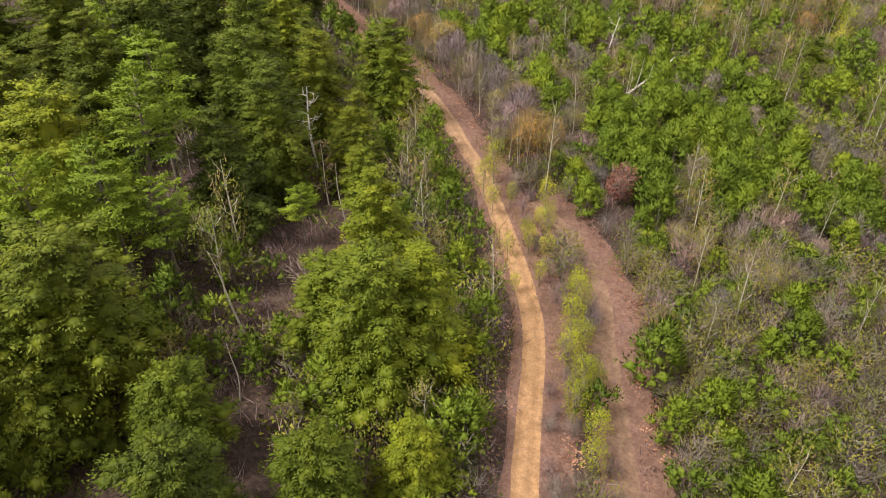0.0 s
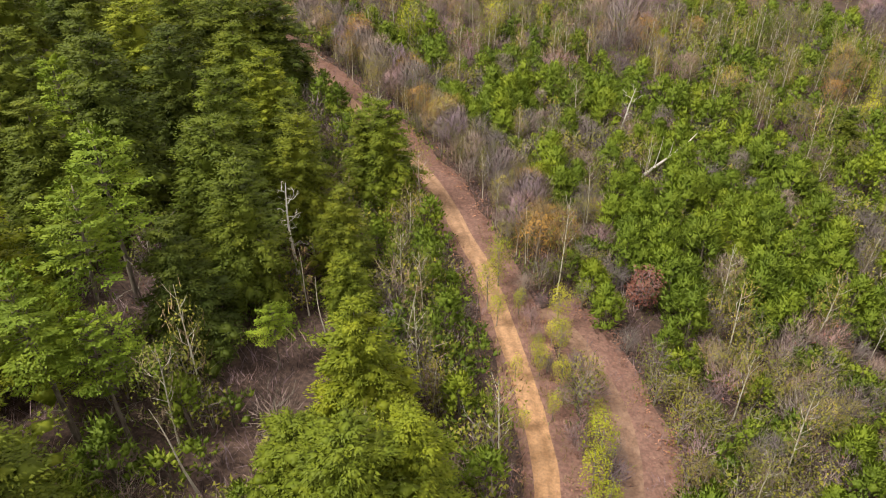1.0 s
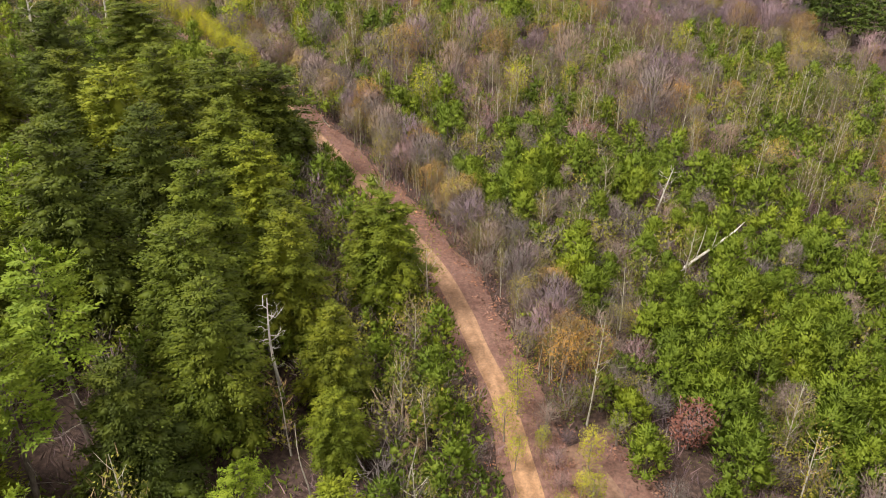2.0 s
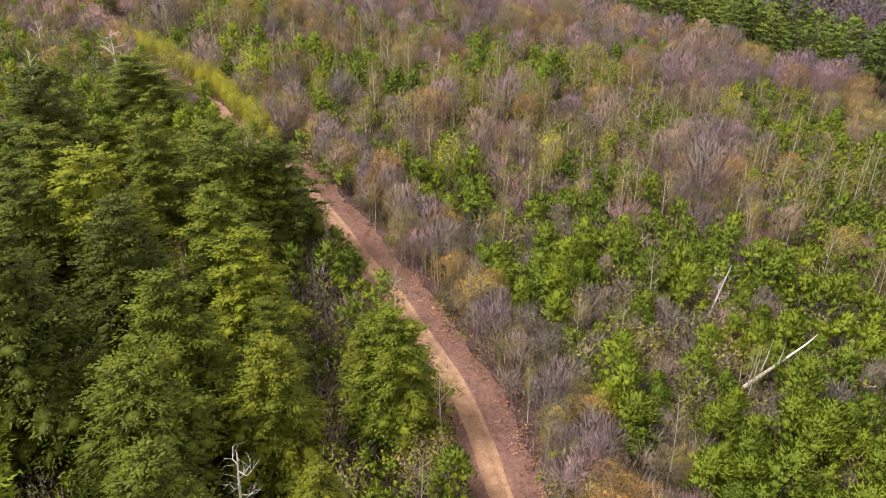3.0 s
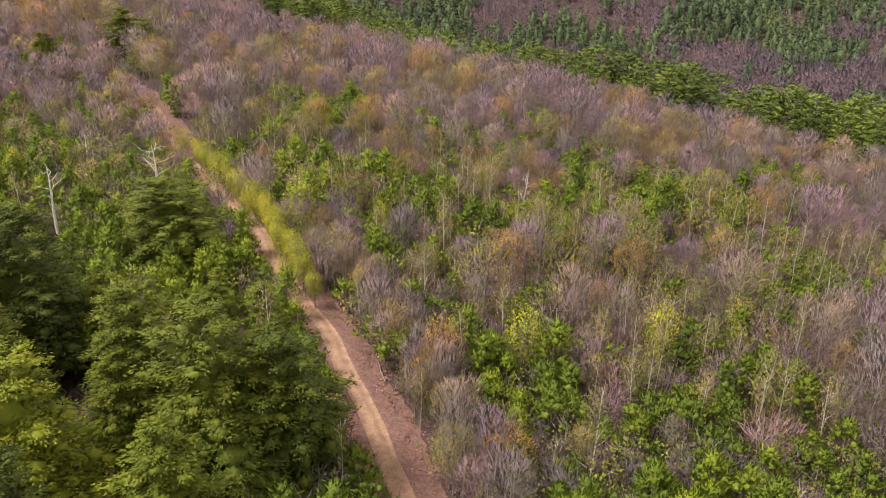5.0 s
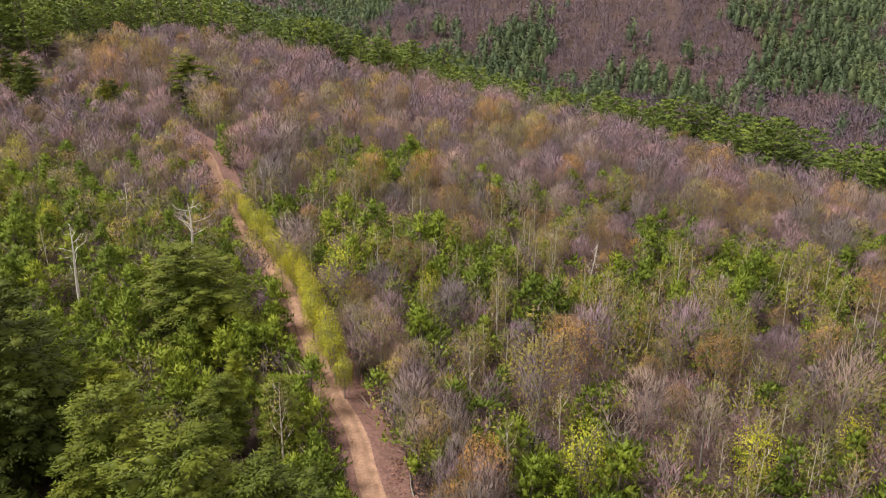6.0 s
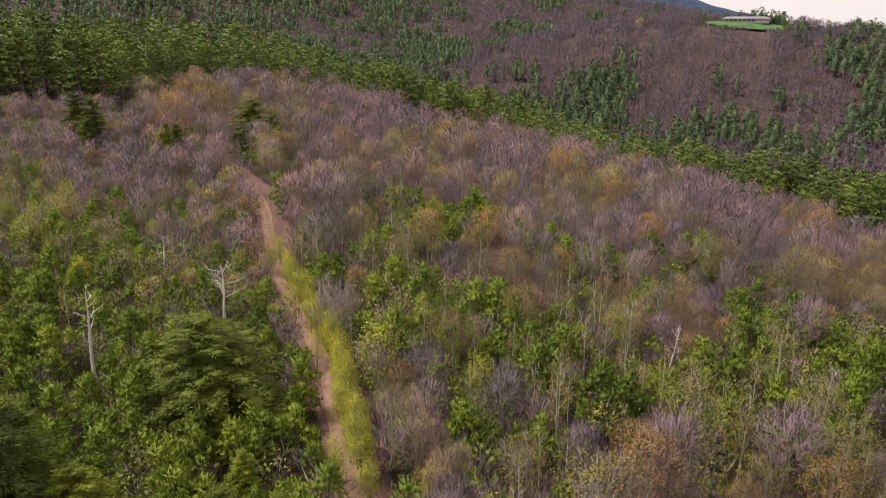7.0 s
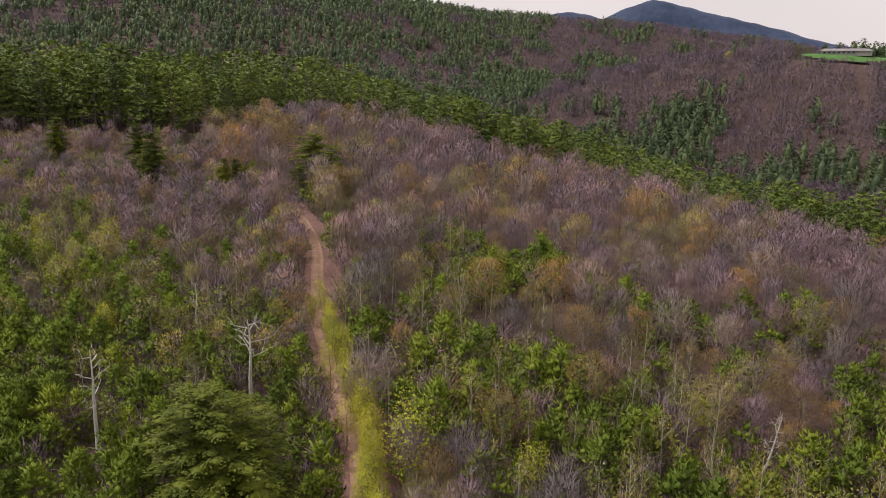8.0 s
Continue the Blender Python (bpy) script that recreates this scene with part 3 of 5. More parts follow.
class Kind:
    """Some variants of one kind of tree, planted one by one as things or by the hundred as one mass."""

    def __init__(self, name, label, category, group, shapes, wood_mats, crown_mats, light=None):
        self.name, self.label, self.category, self.group = name, label, category, group
        self.wood_mats, self.crown_mats, self.part_name = wood_mats, crown_mats, "crown"
        self.raw = [(w.arrays(), c.arrays() if c.n else None) for w, c in shapes]
        self.light = [(w.arrays(), c.arrays() if c.n else None) for w, c in light] if light else self.raw
        self.masters = {}
        self.count = 0

    def plant(self, x, y, size=1.0, turn=None, variant=None, tall=1.0, sink=0.0, label=""):
        i = (self.count if variant is None else variant) % len(self.raw)
        turn = (self.count * 137.5) % 360 if turn is None else turn
        self.count += 1
        m = pose(x, y, ground(x, y) - sink, 0, 0, turn) @ Matrix.Diagonal((size, size, size * tall, 1))
        if i in self.masters:
            ob = copy_thing(self.masters[i], m)
        else:
            ob = new(self.name)
            (wv, wf, wm, wn), c = self.raw[i]
            new("trunk", fast_mesh(self.name + "_trunk", wv, wf, self.wood_mats, wm, wn)).parent = ob
            if c:
                new(self.part_name, fast_mesh(self.name + "_crown", c[0], c[1], self.crown_mats, c[2], c[3])).parent = ob
            ob.empty_display_size = 0.3
            ob.matrix_basis = m
            tagged(ob, self.label, self.category, self.group)
            self.masters[i] = ob
            ob["sx"] = size
        if i in self.masters and ob is not self.masters[i]:
            ob.matrix_basis = m
        if label:
            tagged(ob, label)
        return ob

    def mass(self, name, label, places, category="woods"):
        """Many of this kind in one mesh. places: rows of x, y, size."""
        rng = np.random.default_rng(len(places))
        V, F, I, T, S, n = [], [], [], [], [], 0
        nw = len(self.wood_mats)
        for j, (x, y, s) in enumerate(places):
            (wv, wf, wm, wn), c = self.light[j % len(self.light)]
            a = rng.uniform(0, 6.283)
            R = np.array([[math.cos(a), math.sin(a), 0], [-math.sin(a), math.cos(a), 0], [0, 0, 1.0]]) * s
            off = np.array([x, y, ground(x, y) - 0.1])
            T.append(np.full(len(wf) + (len(c[1]) if c else 0), rng.uniform(0, 1)))
            V.append(wv @ R + off), F.append(wf + n), I.append(wm), S.append(wn @ R)
            n += len(wv)
            if c:
                V.append(c[0] @ R + off), F.append(c[1] + n), I.append(c[2] + nw), S.append(c[3] @ R)
                n += len(c[0])
        me = fast_mesh(name, np.concatenate(V), np.concatenate(F), [*self.wood_mats, *self.crown_mats], np.concatenate(I).astype(np.int32), np.concatenate(S), np.concatenate(T))
        return tagged(new(name, me), label, category, kind="stuff")


HEMLOCK = Kind("hemlock_tree", "dark green hemlock with drooping sprays and a grey trunk", "tree", "hemlocks of the wood",
               [hemlock(11, 13, 4.4, 0.12, 0.22, 0.5, 11), hemlock(12, 13, 4.3, 0.24, 0.22, 0.44, 10), hemlock(13, 13, 4.8, 0.12, 0.22, 0.42, 11), hemlock(14, 13, 4.0, 0.10, 0.22, 0.58, 12)], [M_BARK, M_BARK_PALE], [M_HEMLOCK])
OLIVE = Kind("olive_hemlock_tree", "yellowish-green hemlock with bright olive tips", "tree", "hemlocks of the wood",
             [hemlock(21, 13, 4.6, 0.18, 0.22, 0.47, 10), hemlock(22, 13, 4.3, 0.26, 0.22, 0.44, 10), hemlock(23, 13, 4.1, 0.10, 0.22, 0.55, 12)], [M_BARK, M_BARK_PALE], [M_OLIVE])
LIME = Kind("bright_white_pine", "open white pine with bright yellow-green boughs in tiers", "pine", "bright pines among the hemlocks",
            [conifer(25 + i, 13, 3.2, 0.52, 0.25, 5600, lumps=0.5, full=0.5, droop=-0.05, dead=8, layered=1.0, r=0.19) for i in range(2)], [M_BARK, M_BARK_PALE], [M_LIME])
YOUNG = Kind("young_pine", "bushy bright green young pine", "young pine", "young pines of the thicket",
             [clumped(31 + i, 4.0, (1.45, 1.2, 1.6, 1.35)[i], 0.23, 32, 60, low=0.08, slim=0.36, up=0.6, puff=0.36, top=0.9) for i in range(4)], [M_BARK], [M_BRIGHT], [clumped(36 + i, 4.0, 1.35, 0.28, 20, 28, low=0.08, slim=0.36, up=0.6, puff=0.38, top=0.9) for i in range(3)])
SHRUB = Kind("green_shrub", "low leafy green shrub with several stems", "shrub", "green shrubs of the thicket",
             [clumped(41 + i, 2.3, 1.35, 0.18, 18, 44, r=0.03, stems=3, up=0.8, low=0.1, puff=0.32) for i in range(3)], [M_BARK], [M_SHRUB], [clumped(44 + i, 2.3, 1.35, 0.27, 10, 13, r=0.03, stems=2, up=0.8, low=0.1, puff=0.32) for i in range(2)])
OLIVESHRUB = Kind("olive_shrub", "budding olive-green shrub with several thin stems", "shrub", "olive shrubs of the thicket",
                  [bare(46 + i, 3.0, 1.4, 6, 150, 420, lift=0.3, r=0.02, low=0.15, stems=4, twig=0.6, wide=0.03, bud=0.12) for i in range(3)], [M_BARK_PALE], [M_TWIG_GREY, M_BUD_GREEN], [bare(49 + i, 3.0, 1.4, 3, 55, 130, lift=0.3, r=0.02, low=0.15, stems=3, twig=0.7, wide=0.05, bud=0.2) for i in range(3)])
POPLAR = Kind("yellow_sapling", "slim sapling with fresh yellow-green leaves", "sapling", "yellow-green saplings by the trail",
              [bare(51 + i, 5.2, 1.15, 10, 120, 1100, r=0.045, low=0.25, wide=0.025, bud=0.105, twig=0.6, rise=1.2) for i in range(3)], [M_BARK_PALE], [M_TWIG_TAN, M_YELLOW])
GREY = Kind("bare_grey_tree", "leafless grey tree with fine upright twigs", "tree", "leafless trees of the wood",
            [bare(61 + i, 8, 2.5, 16, 1500, 0, r=0.11, wide=0.038, low=0.3, rise=1.3, twig=0.75) for i in range(3)], [M_BARK_PALE], [M_TWIG_GREY], [bare(64 + i, 8, 2.5, 9, 520, 0, r=0.13, wide=0.062, rise=1.3, thin=True, twig=0.75) for i in range(3)])
PURPLE = Kind("bare_purple_tree", "leafless tree with a haze of purplish-brown twigs", "tree", "leafless trees of the wood",
              [bare(71 + i, 8, 2.5, 16, 1500, 90, r=0.10, bud=0.11, wide=0.038, low=0.3, rise=1.4, twig=0.75) for i in range(3)], [M_BARK], [M_TWIG_PURPLE, M_BUD_RED], [bare(74 + i, 8, 2.5, 9, 520, 12, r=0.12, wide=0.062, bud=0.17, rise=1.4, thin=True, twig=0.75) for i in range(3)])
ORANGE = Kind("budding_orange_tree", "slender tree with orange-brown buds on its twigs", "tree", "budding trees of the wood",
              [bare(81 + i, 7.6, 2.4, 14, 600, 1500, r=0.08, wide=0.03, bud=0.12, low=0.3, rise=1.2) for i in range(3)], [M_BARK_PALE], [M_TWIG_TAN, M_BUD_ORANGE], [bare(84 + i, 7.6, 2.4, 8, 180, 420, r=0.1, wide=0.06, bud=0.21, rise=1.2, thin=True, twig=0.9) for i in range(3)])
GOLD = Kind("budding_gold_tree", "slender tree with dull yellow buds on its twigs", "tree", "budding trees of the wood",
            [bare(91 + i, 7.6, 2.4, 14, 600, 1500, r=0.08, wide=0.03, bud=0.12, low=0.3, rise=1.1) for i in range(3)], [M_BARK_PALE], [M_TWIG_GREY, M_BUD_GOLD], [bare(94 + i, 7.6, 2.4, 8, 180, 420, r=0.1, wide=0.06, bud=0.21, rise=1.1, thin=True, twig=0.9) for i in range(3)])
BIRCH = Kind("birch_sapling", "thin white-stemmed birch with olive buds", "birch", "thin birches along the trail",
             [bare(101 + i, 6.8, 1.0, 8, 160, 300, r=0.04, rise=1.4, low=0.35, bud=0.12, twig=0.6, wide=0.03) for i in range(3)], [M_BIRCH], [M_TWIG_TAN, M_BUD_GREEN])
BRUSH = Kind("bare_brush", "leafless grey-brown brush of many thin stems", "brush", "leafless brush of the thicket",
             [bare(111 + i, 2.8, 1.4, 6, 760, 0, lift=0.3, r=0.02, low=0.1, stems=4, twig=0.6, wide=0.022) for i in range(3)], [M_BARK_PALE], [M_TWIG_GREY], [bare(114 + i, 2.8, 1.4, 3, 230, 0, lift=0.3, r=0.02, low=0.1, stems=3, twig=0.7, wide=0.04) for i in range(3)])
REDBRUSH = Kind("reddish_brush", "leafless reddish-brown brush of many thin stems", "brush", "leafless brush of the thicket",
                [bare(121 + i, 2.8, 1.4, 6, 720, 40, lift=0.3, r=0.02, low=0.15, stems=4, twig=0.6, wide=0.022, bud=0.12) for i in range(3)], [M_BARK], [M_TWIG_PURPLE, M_BUD_RED], [bare(124 + i, 2.8, 1.4, 3, 220, 12, lift=0.3, r=0.02, low=0.1, stems=3, twig=0.7, wide=0.04, bud=0.16) for i in range(3)])
PINE = Kind("white_pine", "tall white pine with layered dark green boughs", "pine", "white pines of the belt",
            [conifer(131 + i, 16, 4.3, 0.25, 0.85, 900, lumps=0.5, full=0.42, droop=-0.05, dead=0, layered=1.0, r=0.22) for i in range(3)], [M_BARK, M_BARK_PALE], [M_PINE])


def tuft(seed, n, H, R, wide):
    """A low tuft of stalks or leaves of the undergrowth."""
    rng = np.random.default_rng(seed)
    b = Bits()
    at = np.concatenate([rng.normal(0, R, (n, 2)), rng.uniform(-0.05, H * 0.4, (n, 1))], axis=1)
    b.add(*blades(rng, at, np.concatenate([rng.normal(0, 0.5, (n, 2)), np.ones((n, 1))], axis=1), H, wide, 0.2))
    return b, Bits()


def litter(seed):
    """A drift of dead leaves lying almost flat."""
    rng = np.random.default_rng(seed)
    b = Bits()
    at = np.concatenate([rng.normal(0, 0.35, (14, 2)), rng.uniform(0.10, 0.16, (14, 1))], axis=1)
    b.add(*blades(rng, at, np.concatenate([rng.normal(0, 1, (14, 2)), rng.normal(0, 0.12, (14, 1))], axis=1), 0.16, 0.13, 0.1, np.tile((0, 0, 1.0), (14, 1)), 0.3))
    return b, Bits()


GRASS = Kind("dry_grass", "", "", "", [tuft(161 + i, 9, 0.5, 0.3, 0.06) for i in range(3)], [M_GRASS], [])
HERB = Kind("green_herbs", "", "", "", [tuft(165 + i, 16, 0.34, 0.45, 0.12) for i in range(3)], [M_SHRUB], [])
STALK = Kind("brown_stalks", "", "", "", [tuft(169 + i, 10, 1.0, 0.4, 0.045) for i in range(3)], [M_TWIG_PURPLE], [])


def far_tree(seed, H, R, n, size, conic):
    rng = np.random.default_rng(seed)
    wood, crown = Bits(), Bits()
    wood.add(*tube([(0, 0, -0.5), (0, 0, H * 0.7)], [0.22, 0.08], 3))
    u = rng.uniform(0.0, 1.0, n)
    az = rng.uniform(0, 6.283, n)
    if conic:
        z, rr = H * (0.22 + 0.72 * u), R * (1 - u ** 1.6) ** 0.8
        way = np.stack([np.cos(az), np.sin(az), 0.3 + 0 * az], axis=1)
    else:
        z, rr = H * (0.3 + 0.55 * u), R * np.sqrt(np.clip(1 - (1.5 * u - 0.5) ** 2, 0, 1))
        way = np.stack([0.5 * np.cos(az), 0.5 * np.sin(az), 0.9 + 0 * az], axis=1)
    rr = rr * np.sqrt(rng.uniform(0.3, 1.0, n))
    ring = [(0.45 * R * math.cos(1.047 * k) * rng.uniform(0.8, 1.2), 0.45 * R * math.sin(1.047 * k) * rng.uniform(0.8, 1.2), H * 0.22 + rng.normal(0, 0.3)) for k in range(6)]
    if conic:
        upper = [(0.85 * p[0], 0.85 * p[1], H * 0.58 + rng.normal(0, 0.5)) for p in ring]
        sides = [q for k in range(6) for q in ((k, (k + 1) % 6, (k + 1) % 6 + 6), (k, (k + 1) % 6 + 6, k + 6))]
        crown.add(ring + upper + [(0, 0, H * 0.86)], sides + [(6 + k, 6 + (k + 1) % 6, 12) for k in range(6)])
    at = np.stack([np.cos(az) * rr, np.sin(az) * rr, z], axis=1)
    crown.add(*blades(rng, at, way, size, size * (0.6 if conic else 0.24), 0.35, np.stack([np.cos(az), np.sin(az), 0.6 + 0 * az], axis=1), 0.75 if conic else 0.8))
    return wood, crown


MID_PINE = Kind("mid_conifer", "", "", "", [conifer(135 + i, 16, 4.3, 0.3, 1.25, 150, lumps=0.5, full=0.42, droop=-0.05, dead=0, layered=1.0, r=0.22) for i in range(3)], [M_BARK, M_BARK_PALE], [M_PINE])
NEXT_PINE = Kind("next_conifer", "", "", "", [far_tree(138 + i, 12, 3.6, 64, 1.3, True) for i in range(3)], [M_BARK], [M_HAZEPINE])
NEXT_BARE = Kind("next_bare", "", "", "", [far_tree(145 + i, 10, 3.9, 80, 1.2, False) for i in range(3)], [M_BARK], [M_HAZEBARE])
FAR_PINE = Kind("far_conifer", "", "", "", [far_tree(141 + i, 13, 3.8, 18, 2.1, True) for i in range(4)], [M_BARK], [M_HAZEPINE])
FAR_BARE = Kind("far_bare", "", "", "", [far_tree(151 + i, 10, 4.6, 30, 1.9, False) for i in range(4)], [M_BARK], [M_HAZEBARE])

# ---- planting ----
rng = random.Random(4)
cells = {}


def free(x, y, gap):
    """True, and the place is taken, where nothing else stands within gap."""
    i, j = int(x // 5), int(y // 5)
    for a in (i - 1, i, i + 1):
        for b in (j - 1, j, j + 1):
            for px, py, g in cells.get((a, b), ()):
                if math.hypot(px - x, py - y) < max(gap, g):
                    return False
    cells.setdefault((i, j), []).append((x, y, gap))
    return True


def patch(x, y, scale, seed=0.0):
    return noise.noise((x * scale, y * scale, seed))


LEFT_END = [(0, -15), (15, -20), (24, -24), (40, -33), (60, -44), (80, -58), (90, -64), (100, -74), (110, -86), (125, -112), (150, -155), (200, -240)]
RIGHT_END = [(0, 14), (15, 20), (24, 28), (50, 38), (95, 62), (120, 76), (150, 92), (250, 110)]


def in_plan(x, y):
    ys = [p[0] for p in LEFT_END]
    return y > 10 and np.interp(y, ys, [p[1] for p in LEFT_END]) < x < np.interp(y, [p[0] for p in RIGHT_END], [p[1] for p in RIGHT_END])


more = {}


def put(kind, x, y, size, limit=150):
    """A tree of its own while the kind has fewer than limit, past that one of the mass."""
    if kind.count < limit:
        kind.plant(x, y, size)
    else:
        more.setdefault(kind.name, (kind, []))[1].append((x, y, size))


def choose(weights):
    r = rng.random() * sum(w for _, w in weights)
    for k, w in weights:
        r -= w
        if r <= 0:
            return k
    return weights[-1][0]


def sow(x0, x1, y0, y1, step, rule):
    """A jittered grid of places; rule(x, y) gives kind, size and gap, or None."""
    spots = []
    y = y0
    while y < y1:
        x = x0 + (0.5 * step if int((y - y0) / step) % 2 else 0)
        while x < x1:
            spots.append((x + rng.uniform(-0.42, 0.42) * step, y + rng.uniform(-0.42, 0.42) * step))
            x += step
        y += step * 0.87
    spots.sort(key=lambda p: math.hypot(p[0], p[1] - 40))
    for x, y in spots:
        if not in_plan(x, y):
            continue
        got = rule(x, y)
        if got and free(x, y, got[2]):
            put(got[0], x, y, got[1])


# room for single things that are set later
for x, y, g in [(15.9, 54.3, 2.2), (15.0, 51.6, 1.5), (21.2, 75.6, 1.8), (23.4, 76, 1.6), (25.4, 76.5, 1.2), (19.4, 83.6, 1.3), (-9.0, 138.9, 1.8), (-7.6, 136.6, 1.8), (-50.5, 122.7, 1.6), (-49.6, 120.6, 1.8), (-53.8, 109.5, 1.6), (-52.4, 107.4, 2.0), (-51.4, 105.2, 1.8), (-64, 128, 1.2), (-2.4, 47, 1.2), (-13.2, 34.8, 1.3), (-11.3, 55.2, 1.6), (-13.4, 82.5, 1.5)]:
    free(x, y, g)
# hemlocks and pines that stand out: x, y, height
for x, y, h, v in [(-20.7, 29.2, 13, 2), (-16.1, 45.6, 10.5, 3), (-13.9, 51.2, 11.6, 0), (-24.8, 60.3, 15, 0), (-20.0, 82.0, 13.4, 2), (-17.8, 86.3, 11.8, 2), (-27.2, 83.0, 9, 0), (-29.0, 86.4, 11.4, 1), (-33.7, 79.5, 12.6, 0), (-39.7, 88.6, 13, 2), (-23.4, 69.0, 13, 0), (-7.4, 54.7, 8.4, 3), (-6.5, 66.9, 8.8, 3), (-11.4, 61.0, 10.4, 0), (-31.5, 72.0, 12.5, 3), (-43.0, 81.0, 12.5, 1), (-28.5, 55.0, 12.5, 3), (-30.5, 48.0, 12.0, 0), (-13.0, 66.5, 9.4, 3), (-36.5, 66.0, 12.0, 2)]:
    free(x, y, 2.8)
    HEMLOCK.plant(x, y, h / 13, variant=v)
for x, y, h, v in [(-4.3, 29.6, 11.4, 0), (-1.2, 32.0, 10.6, 2), (-6.6, 32.6, 8.6, 1), (-17.3, 62.4, 12.8, 2), (-16.6, 56.2, 11.8, 1), (-19.1, 74.9, 12.0, 2), (-27.5, 75.4, 13.2, 0), (-15.4, 70.4, 11.6, 2), (-5.0, 65.8, 10.4, 2), (-43.0, 94.2, 9, 1), (-4.6, 39.8, 10.5, 2), (-25.5, 42.0, 12.6, 0), (-6.2, 20.7, 8.0, 1), (-1.6, 23.0, 7, 2), (-6.3, 50, 6, 0), (-25.7, 99.0, 6.5, 2), (-35.8, 93.8, 7.6, 1), (-32.1, 103.2, 4.5, 2), (-29.5, 97.5, 6.0, 0)]:
    free(x, y, 2.4)
    OLIVE.plant(x, y, h / 13, variant=v)
for x, y, h in [(-21.2, 38.1, 11.8), (-21.4, 44.0, 13.0), (-18.0, 37.9, 9.6), (-24.6, 36.0, 12.0), (-21.6, 50.0, 13.4), (-28.0, 62.0, 12.5)]:
    free(x, y, 2.4)
    LIME.plant(x, y, h / 13)
HEMLOCK.plant(-39.4, 109.7, 1.12, variant=2, tall=0.64)
free(-39.4, 109.7, 4.4)


def hemlock_wood(x, y):
    sd = beside(x, y)[0]
    if sd < -10 - 4 * patch(x, y, 0.1) and y < 100 + 0.25 * x and not (-16 < x < -6 and 26 < y < 42):
        return choose([(HEMLOCK, 0.5), (OLIVE, 0.4), (LIME, 0.1)]), rng.uniform(0.4, 0.75), 5.4


sow(-65, -8, 8, 100, 4.2, hemlock_wood)

# yellow-green saplings along the trail
for x, y, h in [(4.6, 55.8, 5), (8.8, 51.2, 4.2), (9.6, 38.4, 5.2), (9.0, 36.4, 4.6), (8.2, 33.2, 4.6), (8.8, 31.2, 4.4), (8.0, 28.8, 4.4), (9.0, 27.0, 4.0), (8.6, 48.4, 3.6), (9.4, 34.8, 4), (8.6, 25.0, 3.8), (3.6, 53.2, 4.4), (4.2, 51.0, 3.2), (6.8, 47.4, 2.8), (5.2, 45.6, 2.4), (7.4, 42.4, 2.6), (8.2, 45.0, 3.2), (10.0, 41.0, 3.4), (5.4, 41.2, 2.2)]:
    free(x, y, 0.7)
    POPLAR.plant(x, y, h / 5.2)
for p, q in zip(TRAIL_LINE[:-1], TRAIL_LINE[1:]):
    if 107 < p[1] < 146:
        for side, chance in ((1, 0.9), (1, 0.7), (-1, 0.15)):
            if rng.random() < chance * (1 - 0.6 * smooth(p[1], 128, 146)):
                t = (q - p) / np.hypot(*(q - p))
                o = side * rng.uniform(0.25, 1.35)
                POPLAR.plant(p[0] + t[1] * o, p[1] - t[0] * o, rng.uniform(0.65, 1.05) - 0.2 * smooth(p[1], 124, 144))
                free(p[0] + t[1] * o, p[1] - t[0] * o, 0.4)

# single trees that stand out: kind, x, y, size
for kind, x, y, s in [(GREY, -38.6, 124.4, 1.05), (GREY, -50.2, 139.5, 1.1), (GREY, -19.4, 119.8, 0.95), (ORANGE, -27.2, 127.0, 1.0), (GOLD, -14.0, 141.6, 0.95), (GOLD, 5.4, 126.5, 1.05), (GOLD, -23.0, 110.8, 0.95),
                      (PURPLE, -84.5, 161.4, 1.25), (PURPLE, -26.9, 120.9, 0.85), (GOLD, 4.4, 132.6, 1.0), (ORANGE, -111, 179, 1.6), (ORANGE, -109, 190, 1.6), (GREY, -120, 181, 1.3), (GREY, -87.5, 176.0, 1.2)]:
    free(x, y, 1.6)
    kind.plant(x, y, s)
for x, y, s, v in [(-112.6, 160.8, 0.85, 3), (-122.5, 166.2, 0.8, 0), (-139.7, 160.4, 0.75, 0), (-101.3, 166.4, 0.6, 3), (-117.4, 173.1, 0.32, 0), (-104.5, 172.0, 0.5, 0), (45.9, 84.6, 0.5, 3), (-116.5, 164.0, 0.55, 2), (-88.5, 180.5, 0.8, 1)]:
    free(x, y, 2.0)
    HEMLOCK.plant(x, y, s, variant=v)
HEMLOCK.plant(-95.8, 184.1, 1.1, variant=2, tall=0.78)
free(-95.8, 184.1, 4.0)
YOUNG.plant(-48.6, 104.6, 1.1)
YOUNG.plant(25.6, 39.3, 1.3)
free(-48.6, 104.6, 1.4), free(25.6, 39.3, 1.6)


def corridor(x, y, left=1.5, right=3.2):
    """On the cleared strip of the trail or its side track."""
    sd = beside(x, y)[0]
    if -left < sd < right:
        return True
    return -1.5 < beside(x, y, TRACK_LINE)[0] < 2.9


def edge_of_young(x, y):
    return 100 - 0.28 * x + 14 * patch(x, y, 0.045, 3.0)


def stem_wall(x, y):
    """Crowded thin stems along the cleared strip."""
    sd = beside(x, y)[0]
    if 3.3 < sd < 7.0 and 58 < y < 122:
        k = choose([(GREY, 0.22), (BIRCH, 0.55), (BRUSH, 0.12), (ORANGE, 0.1), (PURPLE, 0.14), (OLIVESHRUB, 0.14), (GOLD, 0.1)])
        return k, rng.uniform(0.5, 0.85) if k not in (BRUSH, OLIVESHRUB) else rng.uniform(0.8, 1.3), 0.6


sow(-40, 12, 58, 122, 1.3, stem_wall)


